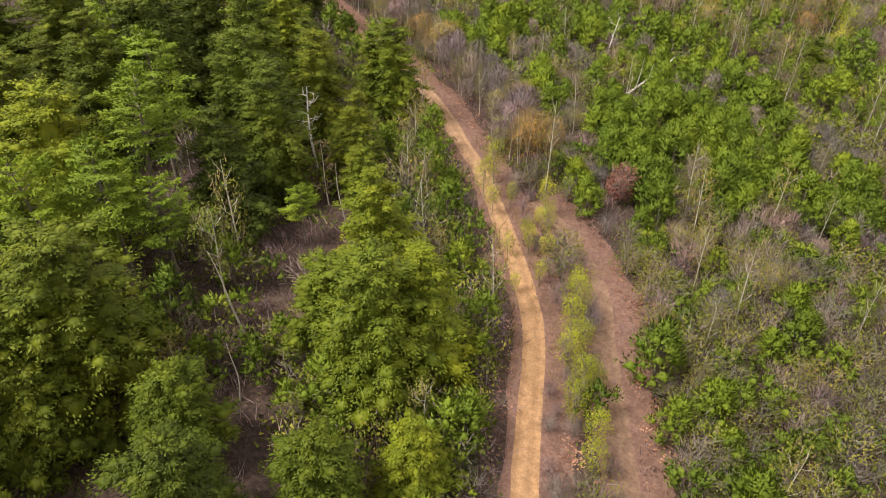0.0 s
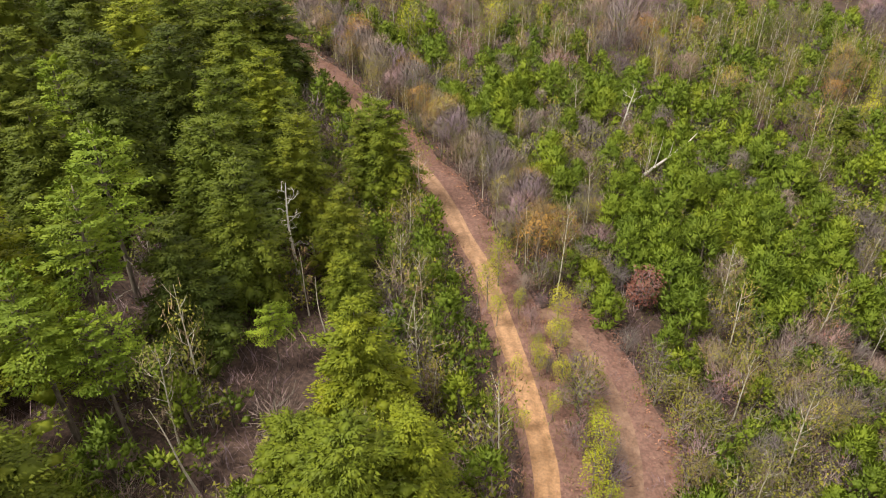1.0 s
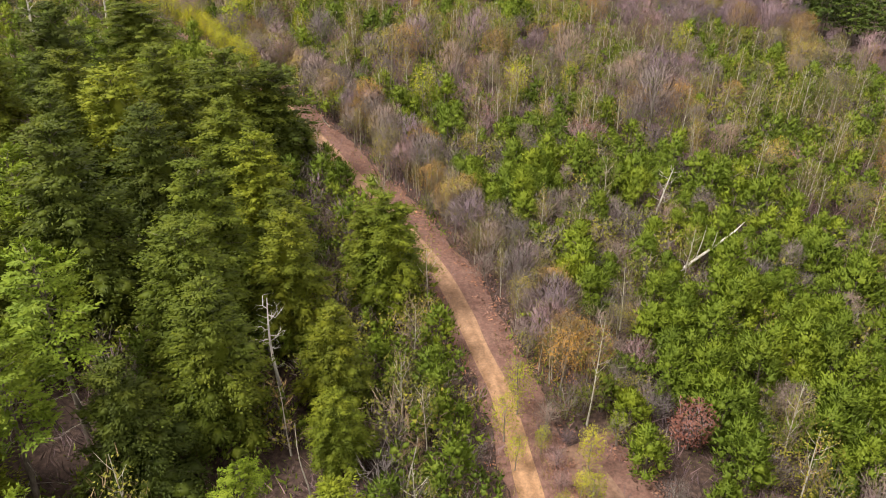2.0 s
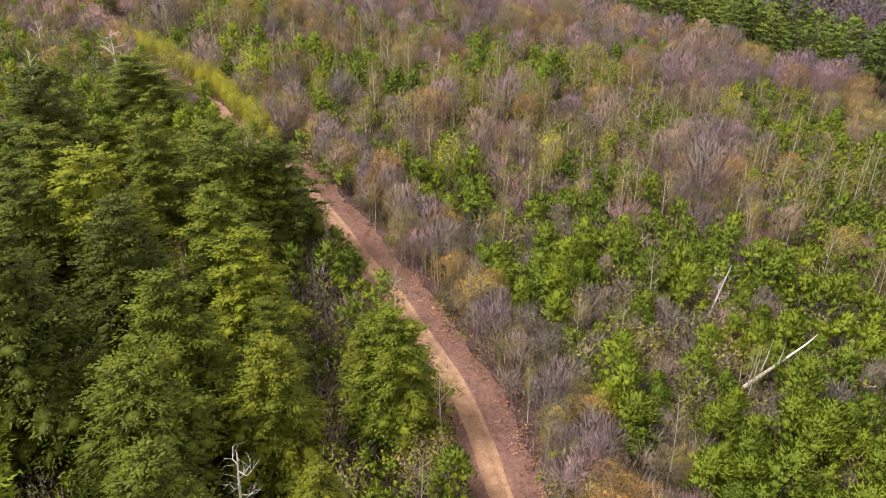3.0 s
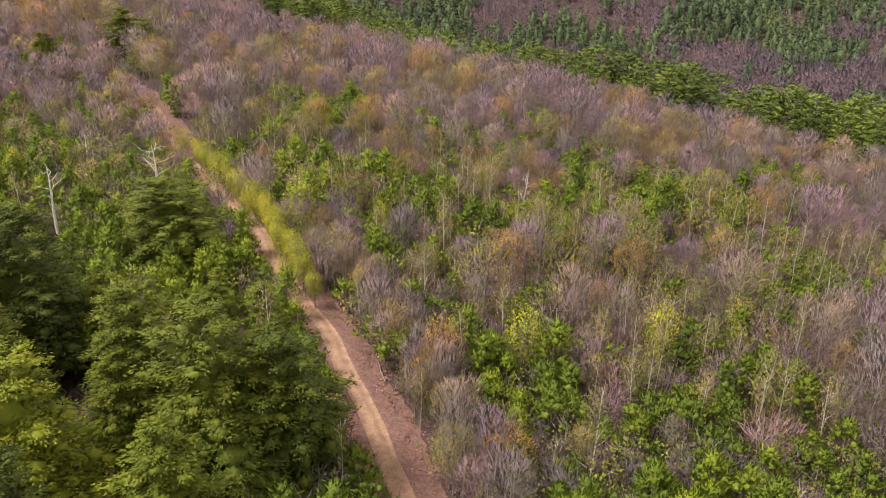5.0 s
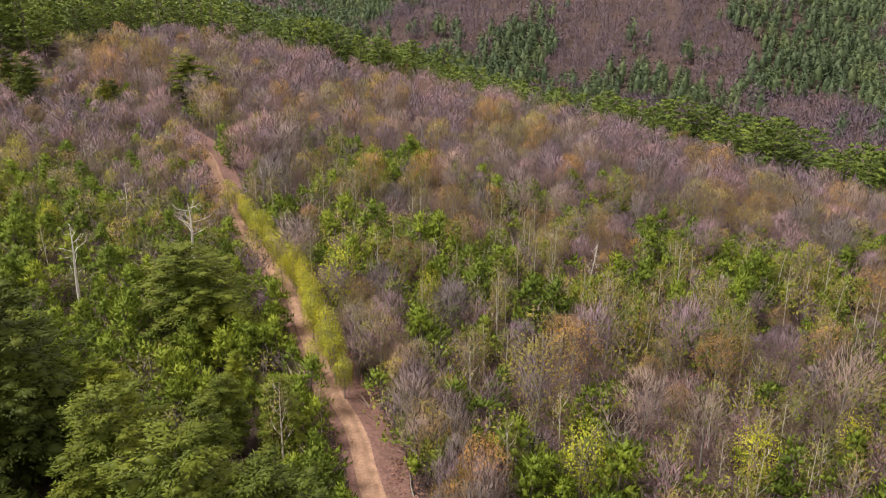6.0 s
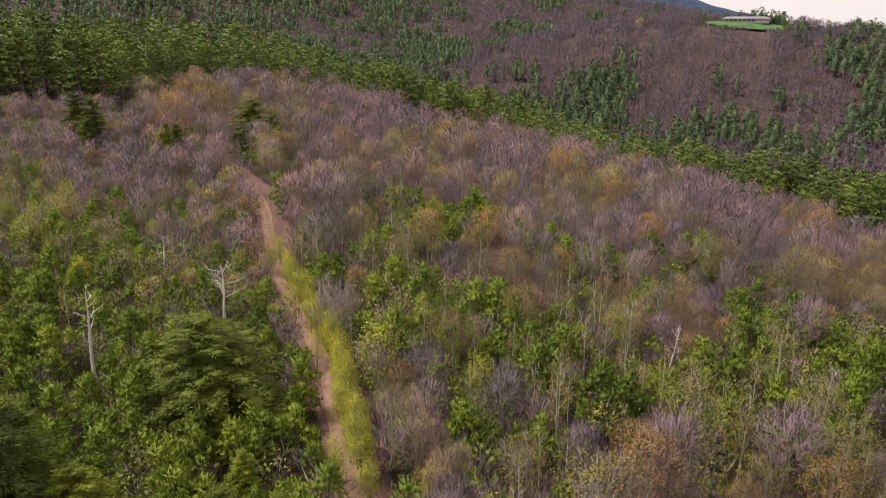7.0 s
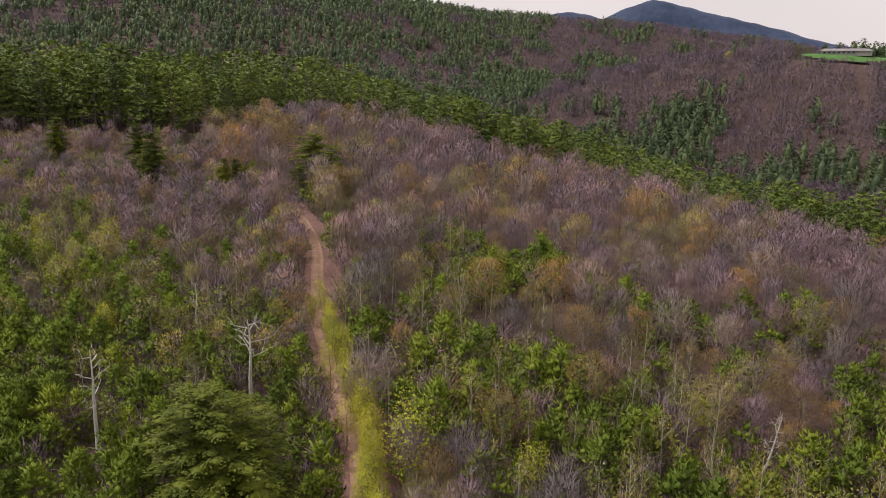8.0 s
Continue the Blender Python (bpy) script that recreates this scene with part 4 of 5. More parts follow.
def thicket_right(x, y):
    """Young pines, brush and budding shrubs on the slope below the trail."""
    sd = beside(x, y)[0]
    if sd < 2 or corridor(x, y) or y > edge_of_young(x, y):
        return None
    v = patch(x, y, 0.06, 1.0) + 0.4 * patch(x, y, 0.16, 6.0) + 0.12 * smooth(y, 55, 75)
    near_side = smooth(y, 55, 38)
    edge = smooth(sd, 7, 3)
    w = [(YOUNG, max(0.02, (1.5 if v > -0.1 else 0.2) * (1 - 0.55 * near_side) * (1 - 0.85 * edge))), (BRUSH, 0.24 + 0.25 * edge), (REDBRUSH, 0.07 + 0.1 * edge), (OLIVESHRUB, 0.36 + 0.8 * near_side), (SHRUB, 0.16 + 0.45 * near_side), (BIRCH, 0.05), (GREY, 0.02 + 0.06 * near_side), (GOLD, 0.02 + 0.06 * near_side)]
    k = choose(w)
    return k, rng.uniform(0.85, 1.5) if k is YOUNG else rng.uniform(0.4, 0.6) if k in (GREY, GOLD) else rng.uniform(0.8, 1.35), 1.45 if k is YOUNG else 0.9


sow(-8, 70, 10, 130, 1.35, thicket_right)


def median(x, y):
    """Thin brush between trail and side track."""
    if y < 58 and beside(x, y)[0] > 1.1 and beside(x, y, TRACK_LINE)[0] < -1.0 and rng.random() < 0.85:
        return (choose([(BRUSH, 0.3), (REDBRUSH, 0.6), (POPLAR, 0.16)])), rng.uniform(0.4, 0.8), 0.6


sow(2, 13, 10, 60, 1.5, median)


def wood_right(x, y):
    """Leafless and budding trees of the ridge."""
    if beside(x, y)[0] < 2.8 or y < edge_of_young(x, y) - 6 or y + (0.9 if x > 0 else 0.45) * x > 245:
        return None
    v = 1.0 * patch(x, y, 0.05, 9.0) + rng.uniform(-0.42, 0.42)
    far = smooth(y + 0.45 * x, 125, 200)
    if v < -0.28 + 0.38 * far:
        k = PURPLE
    elif v < -0.08 + 0.30 * far:
        k = GREY
    elif v < 0.10 + 0.30 * far:
        k = ORANGE
    else:
        k = GOLD
    if y < 150 and rng.random() < 0.22:
        return BIRCH, rng.uniform(0.9, 1.3), 1.2
    if patch(x, y, 0.055, 5.0) > -0.10 and y < 178 and rng.random() < 0.85:
        return None
    if y + 0.45 * x < 132 and rng.random() < 0.4:
        return None
    return k, rng.choice([rng.uniform(0.5, 0.8), rng.uniform(0.75, 1.3)]), 2.7


sow(-150, 112, 88, 260, 2.7, wood_right)


def floor_right(x, y):
    """Green shrubs, brush and thin birches under the bare trees."""
    if beside(x, y)[0] < 2.6 or y < edge_of_young(x, y) - 6 or y > 185:
        return None
    v = patch(x, y, 0.055, 5.0)
    far = smooth(y + 0.45 * x, 120, 175)
    k = choose([(SHRUB, 0.6 + 1.8 * max(0, v + 0.2)), (YOUNG, 0.08 + 1.2 * max(0, v)), (OLIVESHRUB, 0.40 * (1 - 0.4 * far)), (REDBRUSH, 0.20), (BRUSH, 0.08), (POPLAR, 0.02 * (1 - far)), (BIRCH, 0.22 * (1 - 0.7 * far))])
    return k, rng.uniform(1.0, 1.8) if k is not BIRCH else rng.uniform(0.7, 1.1), 0.7


sow(-100, 70, 88, 185, 1.8, floor_right)


def thicket_left(x, y):
    """The regrowth on the other side of the trail: green and dense at first, then thin-stemmed and brown."""
    sd = beside(x, y)[0]
    if sd > -2.3 or y < 94 + 0.1 * x or y > 222 + 0.25 * x or math.hypot(x + 4, y - 80) > 178:
        return None
    f = smooth(y - 0.15 * (x + 40), 114, 138)
    r = smooth(y + 0.1 * (x + 60), 126, 145)
    k = choose([(YOUNG, 0.9 * (1 - 0.75 * f)), (GOLD, 0.02 + 0.28 * f * (1 - 0.6 * r)), (SHRUB, 0.7 * (1 - 0.8 * r)), (OLIVESHRUB, 0.25 + 0.2 * f - 0.2 * r), (BRUSH, 0.03 + 0.3 * f), (REDBRUSH, 0.05 + 0.5 * r), (BIRCH, 0.02 + 0.24 * f), (PURPLE, 0.5 * r), (GREY, 0.12 * r), (ORANGE, 0.12 * r), (POPLAR, 0.05 * f * (1 - r))])
    return k, rng.uniform(0.85, 1.45) if k not in (PURPLE, ORANGE, BIRCH, GREY, GOLD) else rng.uniform(0.55, 0.9), 0.85


sow(-165, -15, 85, 200, 1.75, thicket_left)


def margin(x, y):
    """Between trail and hemlocks."""
    sd = beside(x, y)[0]
    if y > 100 or not (-27 < sd < -2.7) or math.hypot(x + 11.5, y - 36.5) < 1.7 or math.hypot(x + 10.5, y - 29.5) < 1.0:
        return None
    k = choose([(BIRCH, 0.07), (BRUSH, 0.14), (SHRUB, 0.42), (OLIVESHRUB, 0.36), (REDBRUSH, 0.06), (YOUNG, 0.2), (GOLD, 0.03)])
    return k, rng.uniform(0.4, 0.6) if k is GOLD else rng.uniform(0.8, 1.45), 0.85


sow(-26, 6, 12, 100, 1.45, margin)

# undergrowth
herbs, grass, stalks = [], [], []
for _ in range(26000):
    y = rng.uniform(12, 150)
    x = rng.uniform(-60, 60)
    if not in_plan(x, y):
        continue
    sd = beside(x, y)[0]
    if -0.8 < sd < 0.8 or abs(beside(x, y, TRACK_LINE)[0]) < 0.8:
        continue
    v = patch(x, y, 0.12, 2.0) + rng.uniform(-0.3, 0.3)
    if corridor(x, y):
        if rng.random() < 0.3:
            (grass if v > -0.1 else stalks).append((x, y, rng.uniform(0.4, 0.9)))
    elif len(herbs) + len(stalks) < 11000:
        (herbs if v > 0.05 else stalks).append((x, y, rng.uniform(0.7, 1.5)))
for p in TRAIL_LINE:
    if 30 < p[1] < 62:
        for _ in range(8):
            s = rng.choice([-1, 1]) * rng.uniform(0.85, 1.7)
            grass.append((p[0] + s, p[1] + rng.uniform(-0.5, 0.5), rng.uniform(0.4, 0.9)))
LEAVES = Kind("fallen_leaves", "", "", "", [litter(173 + i) for i in range(4)], [M_LEAF], [])
leaves = []
for line, far in ((TRAIL_LINE, 122), (TRACK_LINE, 62)):
    for p, q in zip(line[:-1], line[1:]):
        if 18 < p[1] < far:
            t = (q - p) / np.hypot(*(q - p))
            for _ in range(5):
                o = rng.choice([rng.uniform(1.6, 4.0), rng.uniform(1.6, 4.0), rng.uniform(-2.3, -1.5)])
                leaves.append((p[0] + t[1] * o + rng.uniform(-0.4, 0.4), p[1] - t[0] * o + rng.uniform(-0.4, 0.4), rng.uniform(0.8, 1.3)))
LEAVES.mass("fallen_leaves", "reddish-brown and tan fallen leaves along the trail", leaves, "leaf litter")
HERB.mass("green_undergrowth", "low green undergrowth on the woodland floor", herbs, "undergrowth")
GRASS.mass("dry_grass", "dry tan grass along the trail", grass, "grass")
STALK.mass("brown_stalks", "dry brown stalks and seedlings on the woodland floor", stalks, "undergrowth")
for name, (kind, places) in more.items():
    kind.mass(name + "_thicket", kind.label + ", many together", places, "thicket")

# the belt of white pines across the ravine
BELT = np.array([(150, 160), (95, 200), (60, 225), (45, 245), (-3, 280), (-25, 300), (-44, 326), (-75, 365), (-103, 395), (-140, 415)], dtype=float)


def belt_distance(x, y):
    best = 1e9
    for a, b in zip(BELT[:-1], BELT[1:]):
        t = min(1, max(0, float(np.dot((x, y) - a, b - a) / np.dot(b - a, b - a))))
        best = min(best, math.hypot(*((x, y) - a - (b - a) * t)))
    return best


def in_belt(x, y):
    d, a = math.hypot(x + 4, y - 80), math.degrees(math.atan2(x + 4, y - 80))
    if -68 < a < -22:
        return 172 + 0.5 * max(0, a + 55) + 10 * patch(x, y, 0.03) < d < 400
    return belt_distance(x, y) < 13


spots = [(rng.uniform(-380, 150), rng.uniform(140, 430)) for _ in range(16000)]
spots.sort(key=lambda p: math.hypot(p[0], p[1] - 80))
mid = []
for x, y in spots:
    if in_belt(x, y) and free(x, y, 5.0):
        if PINE.count < 240:
            PINE.plant(x, y, rng.uniform(0.7, 1.2))
        else:
            mid.append((x, y, rng.uniform(0.7, 1.2)))
MID_PINE.mass("white_pine_woods", "dense dark green white pines beyond the ravine", mid)

# woods of the far hills
rng = random.Random(8)
woods = {"next_pine": [], "next_bare": [], "far_pine": [], "far_bare": []}
HOUSE = Vector((-31.0, 579.0))


def in_sight(x, y, top):
    """Whether a tree there can be seen over the land from the end of the flight."""
    d = math.hypot(x + 4, y - 80)
    slope = (ground(x, y) + top - 38) / d
    return all((ground(-4 + (x + 4) * u, 80 + (y - 80) * u) + 5 - 38) / (d * u) < slope for u in (0.35, 0.5, 0.6, 0.7, 0.8, 0.9, 0.95))


def far_woods(n, d0, d1, a0, a1, name):
    for _ in range(n):
        d = math.sqrt(rng.uniform(d0 * d0, d1 * d1))
        a = radians(rng.uniform(a0, a1))
        x, y = -4 + d * math.sin(a), 80 + d * math.cos(a)
        if in_belt(x, y) or y + (0.9 if x > 0 else 0.45) * x < 245 and d < 300:
            continue
        if abs(x - HOUSE.x) < 27 and -34 < y - HOUSE.y < 12:
            continue
        if not in_sight(x, y, 13):
            continue
        v = patch(x, y, 0.008, 4.0) + 0.75 * patch(x, y, 0.028, 2.0) + rng.uniform(-0.13, 0.13)
        v += 0.26 if a < radians(-30) else 0.14 if a < radians(-23) else -0.25
        woods[name + ("_pine" if v > 0 else "_bare")].append((x, y, rng.uniform(0.55 if v > 0 else 0.75, 1.15) * (1 + 0.4 * smooth(d, 600, 1100))))


far_woods(9500, 225, 620, -67, 9, "next")
far_woods(4200, 145, 620, 9, 38, "next")
far_woods(17500, 620, 1400, -67, 9, "far")
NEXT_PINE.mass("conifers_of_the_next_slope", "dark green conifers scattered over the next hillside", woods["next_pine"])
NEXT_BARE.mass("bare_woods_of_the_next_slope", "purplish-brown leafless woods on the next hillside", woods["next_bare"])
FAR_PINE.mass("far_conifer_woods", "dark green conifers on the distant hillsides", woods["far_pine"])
FAR_BARE.mass("far_bare_woods", "purplish-brown leafless woods on the distant hillsides", woods["far_bare"])

# the same woods going on to both sides of the flight
rng = random.Random(12)
beyond_bare, beyond_pine = [], []
while len(beyond_bare) + len(beyond_pine) < 1700:
    x, y = rng.uniform(-120, 130), rng.uniform(-40, 130)
    if in_plan(x, y) or abs(beside(x, y)[0]) < 5 or abs(beside(x, y, TRACK_LINE)[0]) < 4 or not free(x, y, 3.2):
        continue
    (beyond_pine if beside(x, y)[0] < 0 and y < 100 else beyond_bare).append((x, y, rng.uniform(0.6, 1.0)))
NEXT_BARE.mass("outlying_bare_woods", "leafless purplish-brown woods beside the flight", beyond_bare)
MID_PINE.mass("outlying_conifer_woods", "green conifers going on beside the trail", beyond_pine)

# ---- dead and fallen trees ----
def dead_tree(seed, H, r, limbs, R, lean, low=0.45, twigs=60, rise=0.6):
    """A weathered leafless trunk with crooked limbs."""
    g = np.random.default_rng(seed)
    wood, crown = Bits(), Bits()
    n = 8
    t = np.linspace(0, 1, n)
    path = np.stack([H * lean * t + 0.12 * np.sin(5 * t + seed), 0.12 * np.sin(4 * t + 2 * seed), H * t - 0.2 * (t == 0)], axis=1)
    wood.add(*tube(path, r * (1 - 0.82 * t) + 0.4 * r * (t == 0), 7))
    ends = []
    for b in range(limbs):
        u = low + (0.96 - low) * (b + g.uniform(0, 1)) / limbs
        a = along(path, u)
        az = b * 2.399 + g.normal(0, 0.5)
        L = R * g.uniform(0.5, 1.1) * (1.2 - 0.5 * u)
        o = np.array([math.cos(az), math.sin(az), rise * g.uniform(0.3, 1.4)])
        m1 = a + o * L * 0.45 + g.normal(0, 0.12, 3)
        m2 = a + o * L * 0.75 + g.normal(0, 0.16, 3) + (0, 0, 0.1)
        e = a + o * L + g.normal(0, 0.2, 3) + (0, 0, 0.3)
        crown.add(*tube([a, m1, m2, e], [0.2 * r, 0.15 * r, 0.09 * r, 0.006], 4))
        ends += [(m1, e), (m2, e)]
        e2 = m1 + (np.array([math.cos(az + 0.9), math.sin(az + 0.9), rise])) * L * 0.4
        crown.add(*tube([m1, e2], [0.1 * r, 0.006], 3))
        ends.append((m1, e2))
    ends = np.array(ends)
    k = g.integers(0, len(ends), twigs)
    s = g.uniform(0.2, 1, (twigs, 1))
    crown.add(*blades(g, ends[k, 0] + (ends[k, 1] - ends[k, 0]) * s, unit(ends[k, 1] - ends[k, 0]), 0.6, 0.022, 0.5))
    return wood, crown


def lone(name, label, category, shape, x, y, turn, mats, crown_mats=None):
    wood, crown = shape
    ob = new(name)
    wv, wf, wm, wn = wood.arrays()
    cv, cf, cm, cn = crown.arrays()
    new("trunk", fast_mesh(name + "_trunk", wv, wf, mats, wm, wn)).parent = ob
    new("crown", fast_mesh(name + "_crown", cv, cf, crown_mats or mats, cm, cn)).parent = ob
    ob.matrix_basis = pose(x, y, ground(x, y), 0, 0, turn)
    return tagged(ob, label, category)


DEAD = [M_DEAD]
lone("dead_birch", "white forked dead birch among green saplings", "dead tree", dead_tree(3, 8.6, 0.19, 8, 1.7, 0.02), -53.8, 109.5, 20, DEAD)
lone("dead_tree", "white-trunked dead tree with spreading grey limbs", "dead tree", dead_tree(4, 7.8, 0.21, 11, 2.7, -0.02, 0.5, 120), -50.5, 122.7, 70, DEAD)
lone("dead_tree", "slim grey dead tree beside the trail", "dead tree", dead_tree(5, 5.5, 0.12, 6, 1.2, 0.05), -64.0, 128.0, 10, DEAD)
lone("dead_tree", "leaning white dead tree in the budding wood", "dead tree", dead_tree(6, 6.4, 0.13, 9, 1.1, 0.22, 0.3, 140), -9.6, 138.9, 0, DEAD)
lone("dead_tree", "leaning white dead tree among young pines", "dead tree", dead_tree(7, 6.5, 0.13, 8, 1.3, 0.25, 0.35), 19.4, 83.6, 20, DEAD)
lone("dead_hemlock", "twisted silver dead hemlock snag with crooked limbs", "dead tree", dead_tree(8, 8.2, 0.15, 16, 1.3, 0.0, 0.35, 60, 0.2), -11.3, 55.2, 0, DEAD)
lone("pale_birch", "white-stemmed birch with thin bare limbs", "birch", dead_tree(9, 7.0, 0.08, 6, 1.0, 0.14, 0.5, 200, 1.0), -2.4, 47.0, 330, [M_BIRCH], [M_TWIG_TAN])
lone("pale_birch", "leaning white birch at the edge of a litter clearing", "birch", dead_tree(10, 7.4, 0.085, 6, 1.0, -0.16, 0.6, 200, 1.0), -13.2, 34.8, 20, [M_BIRCH], [M_TWIG_TAN])
lone("dead_sapling", "dark leafless sapling under the hemlocks", "dead tree", dead_tree(12, 5.0, 0.09, 9, 1.0, 0.05, 0.4, 100, 0.8), -13.4, 82.5, 0, [M_BARK])
for sx, sy, h in [(-17.8, 30.4, 5.5), (-15.6, 29.4, 5.0), (-12.4, 29.2, 5.0), (-8.0, 47.6, 6.0), (-9.6, 50.4, 6.0), (-6.8, 57.0, 5.0)]:
    lone("thin_birch", "thin pale birch stem with few twigs", "birch", dead_tree(int(20 + h * 3 - sx), h, 0.06, 5, 0.7, -0.04, 0.6, 60, 1.0), sx, sy, 40 * sx, [M_BIRCH], [M_TWIG_TAN])

# the big fallen birch: a leaning stem with upright limbs
fallen = new("fallen_birch")
b = Bits()
b.add(*tube([(0, 0, 0.1), (1.6, 0.5, 1.0), (3.6, 1.2, 1.9), (5.6, 1.6, 3.3), (6.4, 1.7, 4.2)], [0.16, 0.14, 0.11, 0.07, 0.02], 8))
new("trunk", fast_mesh("fallen_birch_trunk", *b.arrays()[:2], DEAD)).parent = fallen
for x0, z0, dx, h in ((0.9, 0.55, 0.3, 3.2), (1.8, 1.05, 0.5, 3.6), (0.2, 0.2, -0.2, 2.6), (3.4, 1.8, 0.3, 1.8)):
    b = Bits()
    b.add(*tube([(x0, x0 * 0.32, z0), (x0 + dx * 0.6, x0 * 0.32, z0 + h * 0.5), (x0 + dx, x0 * 0.32 + 0.1, z0 + h)], [0.05, 0.035, 0.008], 5))
    new("limb", fast_mesh("fallen_birch_limb", *b.arrays()[:2], DEAD)).parent = fallen
fallen.matrix_basis = pose(20.2, 75.4, ground(20.2, 75.4), 0, 0, 8)
tagged(fallen, "toppled white birch leaning over young pines, upright limbs", "fallen tree")

# a pole and brash beside the trail
for name, label, x, y, turn, L, r in [("fallen_pole", "thin pale fallen pole beside the trail", -37.2, 122.6, -20, 6.4, 0.06), ("fallen_pole", "thin pale fallen pole beside the trail", -15.2, 98.6, 118, 3.2, 0.05),
                                      ("fallen_log", "grey fallen log on leaf litter under hemlocks", -14.0, 80.5, 165, 5.0, 0.11)]:
    b = Bits()
    z0 = ground(x, y)
    ex, ey = x + L * math.cos(radians(turn)), y + L * math.sin(radians(turn))
    b.add(*tube([(0, 0, 0.1), (L * 0.5, 0.1, 0.12 + (ground(ex, ey) - z0) * 0.5), (L, 0, 0.1 + ground(ex, ey) - z0)], [r * 1.2, r, r * 0.5], 6))
    ob = new(name, fast_mesh(name, *b.arrays()[:2], [M_BARK_PALE]))
    ob.matrix_basis = pose(x, y, z0, 0, 0, turn)
    tagged(ob, label, "fallen trunk")

# the red-budding shrub
RED = Kind("red_shrub", "rounded shrub hazed with red buds", "shrub", "", [bare(181, 3.6, 1.4, 6, 420, 1100, r=0.03, low=0.15, stems=4, twig=0.6, wide=0.035, bud=0.16)], [M_BARK], [M_TWIG_PURPLE, M_BUD_RED])
RED.group = "red shrubs"
RED.plant(15.9, 54.3, 1.15)
# the yellow tree at the ravine
YTREE = Kind("yellow_tree", "round tree in fresh yellow-green leaf before dark pines", "tree", "yellow trees of the ravine", [bare(185, 10, 3.2, 12, 150, 1100, r=0.14, low=0.2, bud=0.5, wide=0.08)], [M_BARK], [M_TWIG_TAN, M_YELLOW])
YTREE.plant(-119, 420, 1.1)
YTREE.plant(-40, 395, 0.7)
YTREE.plant(-92, 560, 0.8)


# ---- the house on the hill ----
def part(name, verts, faces, mat, parent, label=""):
    ob = mesh_object(name, verts, faces, [mat], parent)
    return tagged(ob, label) if label else ob


def box(x0, x1, y0, y1, z0, z1):
    v = [(x, y, z) for z in (z0, z1) for y in (y0, y1) for x in (x0, x1)]
    return v, [(0, 2, 3, 1), (4, 5, 7, 6), (0, 1, 5, 4), (2, 6, 7, 3), (0, 4, 6, 2), (1, 3, 7, 5)]


M_WALL = solid("white_house_wall", [(0.3, (0.26, 0.25, 0.24)), (0.7, (0.36, 0.35, 0.33))], 0.8)
M_ROOF = solid("grey_shingle_roof", [(0.3, (0.16, 0.15, 0.16)), (0.7, (0.25, 0.24, 0.25))], 1.2, second=0.2)
M_PANE = solid("dark_window_glass", [(0.3, (0.03, 0.035, 0.04)), (0.7, (0.06, 0.065, 0.07))], 0.5, rough=0.12)
M_BRICK = solid("red_brick_chimney", [(0.3, (0.22, 0.09, 0.06)), (0.7, (0.32, 0.14, 0.10))], 2.0)


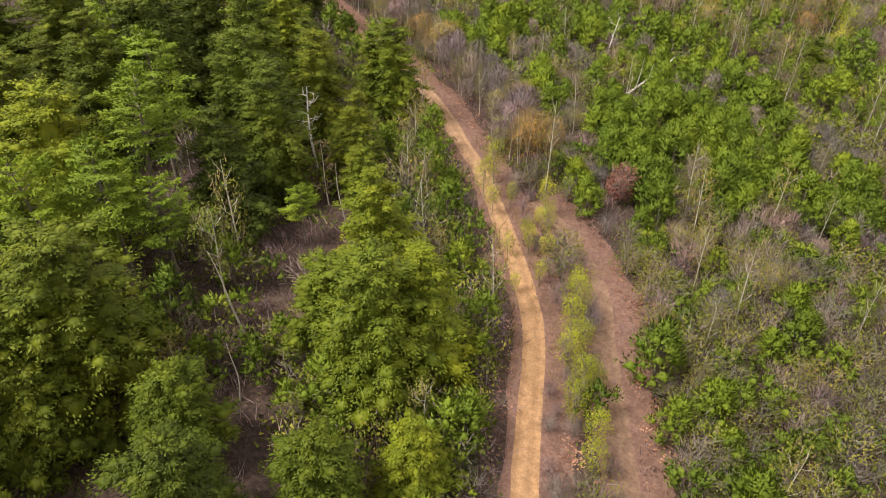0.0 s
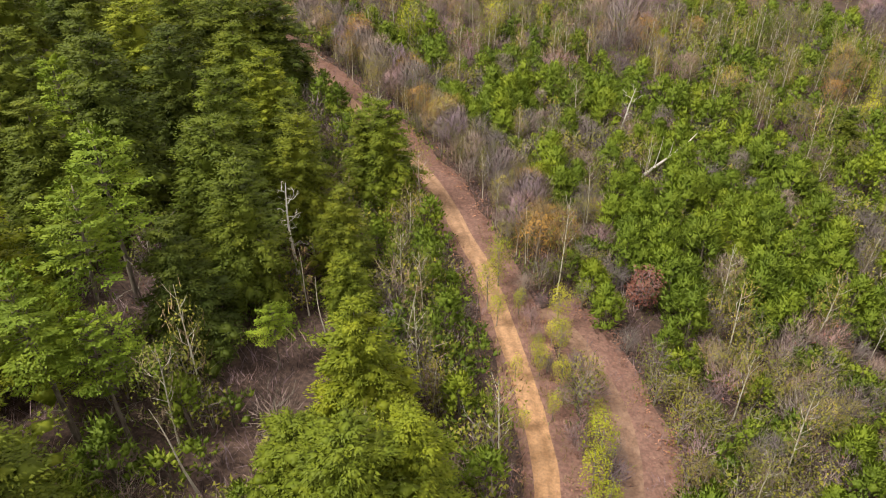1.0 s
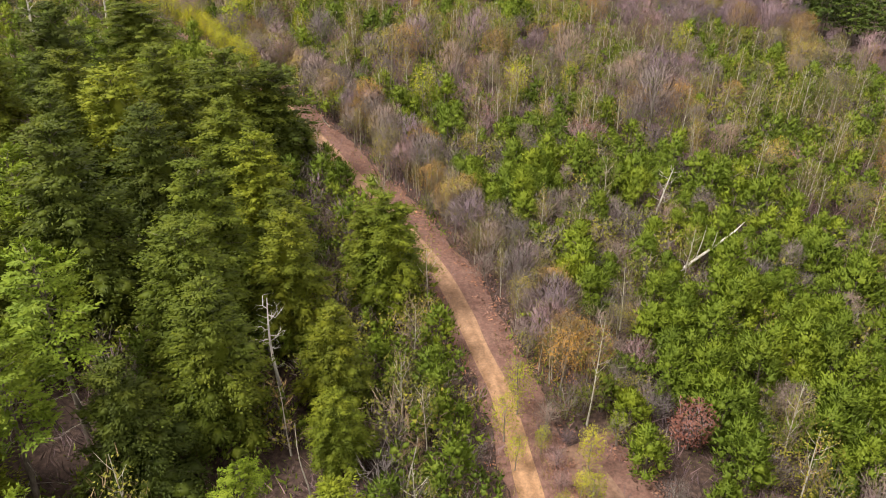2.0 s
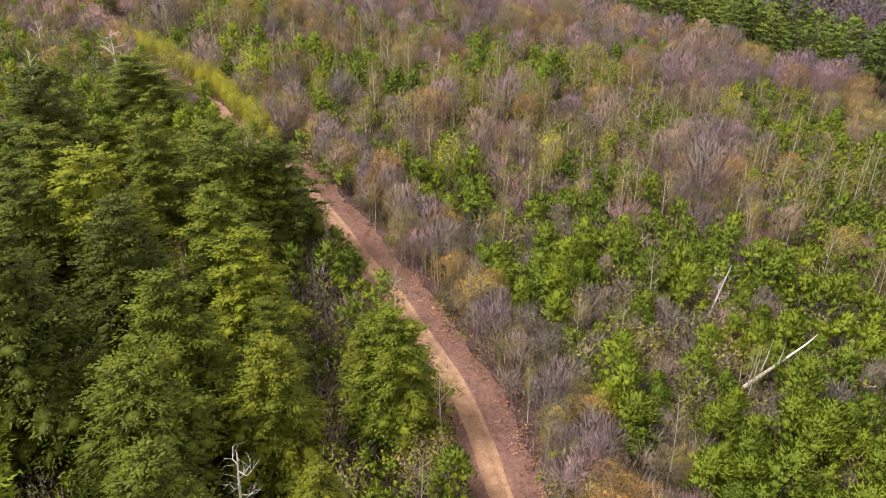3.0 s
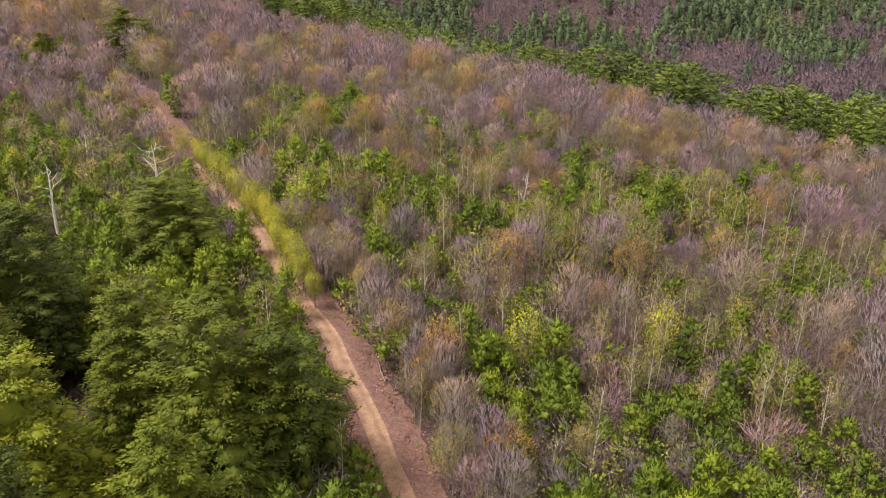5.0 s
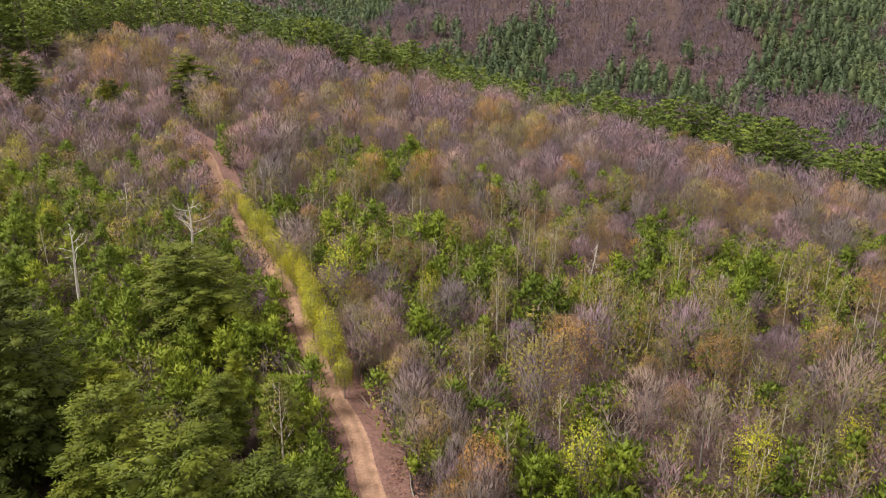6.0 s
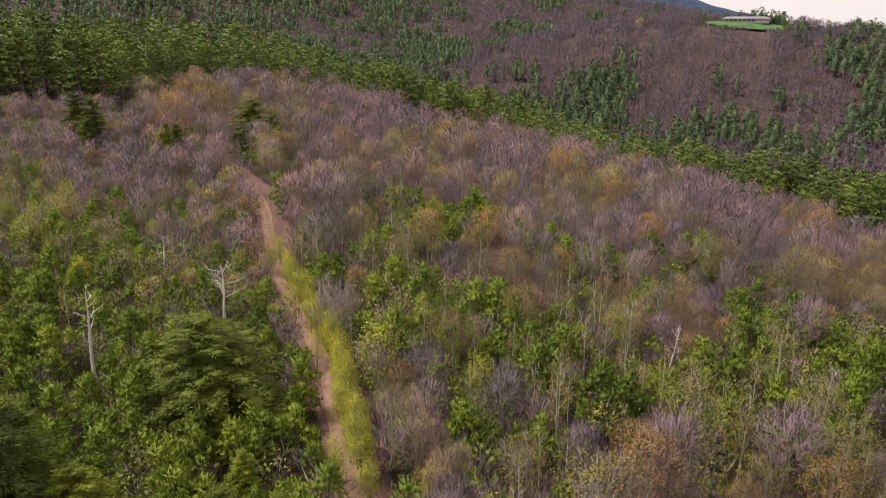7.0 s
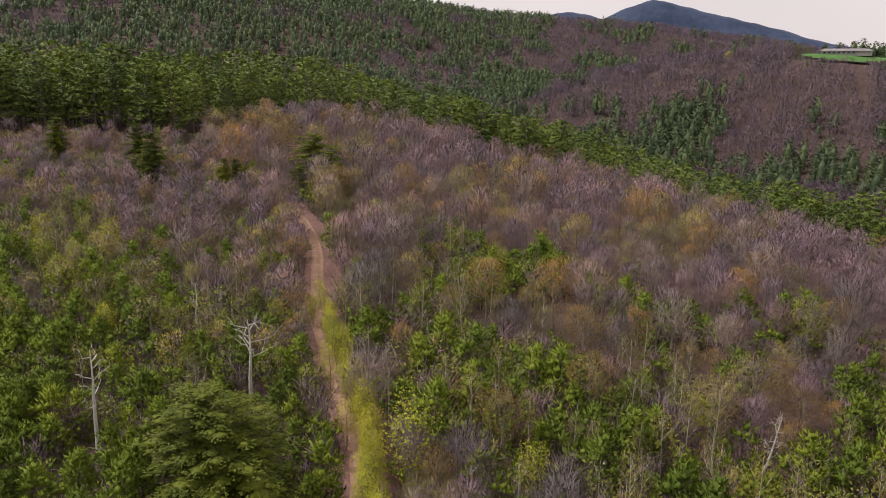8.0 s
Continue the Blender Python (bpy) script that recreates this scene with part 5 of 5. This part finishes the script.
def build_house():
    x, y = HOUSE
    z = ground(x, y)
    ob = new("hilltop_house")
    part("wall", *box(-17, 17, -5, 5, -1.5, 2.3), M_WALL, ob)
    part("wing", *box(9, 19, -8, 2, -1.5, 2.2), M_WALL, ob)
    for name, x0, x1, y0, y1, z0, h in (("roof", -18, 18, -6, 6, 2.3, 2.0), ("wing_roof", 8.2, 19.8, -8.8, 2.6, 2.22, 1.7)):
        v = [(x0, y0, z0), (x1, y0, z0), (x1, y1, z0), (x0, y1, z0), (x0 + 3.5, (y0 + y1) / 2, z0 + h), (x1 - 3.5, (y0 + y1) / 2, z0 + h)]
        part(name, v, [(0, 1, 5, 4), (1, 2, 5), (2, 3, 4, 5), (3, 0, 4), (3, 2, 1, 0)], M_ROOF, ob, "grey hipped shingle roof")
    for k in range(7):
        part("window", *box(-15 + 3.4 * k, -13 + 3.4 * k, -5.06, -4.95, 0.5, 1.8), M_PANE, ob)
    part("chimney", *box(-2, -0.6, 0, 1.2, 3.4, 5.2), M_BRICK, ob, "red brick chimney")
    ob.matrix_basis = pose(x, y, z + 3.1, 0, 0, 3) @ Matrix.Scale(0.74, 4)
    tagged(ob, "long low white hilltop house with a grey roof", "house")
    verts, faces = [], []
    for j in range(13):
        for i in range(25):
            a = x - 24 + 2 * i + 2 * noise.noise((i * 0.3, j * 0.3, 4.0))
            c = y - 22 + 1.9 * j
            verts.append((a, c, ground(a, c) + 0.4 + 2.6 * smooth(j, 0, 9)))
    for j in range(12):
        for i in range(24):
            if (i - 12) ** 2 / 130 + (j - 8) ** 2 / 22 < 1.0:
                faces.append((j * 25 + i, j * 25 + i + 1, j * 25 + i + 26, j * 25 + i + 25))
    tagged(mesh_object("lawn", verts, faces, [M_LAWN], smooth_faces=True), "mown green lawn in front of the hilltop house", "lawn", kind="structure")


build_house()
for dx, dy, s in [(-26, 10, 0.7), (-20, 14, 0.6), (-12, 13, 0.75), (-4, 14, 0.85), (4, 15, 0.9), (10, 14, 0.8), (26, 8, 0.7), (33, 6, 0.75), (40, 8, 0.65), (-33, 6, 0.6), (47, 4, 0.7), (-40, 9, 0.55), (-15, -34, 0.6), (-8, -38, 0.7), (24, -24, 0.6), (32, -20, 0.7)]:
    PINE.plant(HOUSE.x + dx, HOUSE.y + dy, s * 0.75)

# ---- the mountain beyond the hills, its haze painted as blue colour ----
def build_range():
    verts, faces = [], []
    n, m = 150, 7
    for j in range(m):
        for i in range(n):
            a = radians(-34 + 66 * i / (n - 1))
            d = 4000 + 90 * j
            s = math.degrees(a)
            peak = 430 - (33 if s < -16.1 else 21) * math.sqrt((s + 16.1) ** 2 + 0.3)
            top = max(peak, 366 - 18 * math.sqrt((s + 21.9) ** 2 + 0.2), 75) + 14 * noise.noise((s * 0.3, 1.0, 0.0))
            z = -60 + (top + 60) * math.sin(math.pi / 2 * min(1, (j + 0.01) / 4)) + 12 * noise.noise((s * 0.8, j * 0.7, 2.0))
            verts.append((-4 + d * math.sin(a), 80 + d * math.cos(a), z))
    for j in range(m - 1):
        for i in range(n - 1):
            faces.append((j * n + i, j * n + i + 1, (j + 1) * n + i + 1, (j + 1) * n + i))
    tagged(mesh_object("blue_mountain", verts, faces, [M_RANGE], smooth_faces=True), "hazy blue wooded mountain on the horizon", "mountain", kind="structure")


build_range()
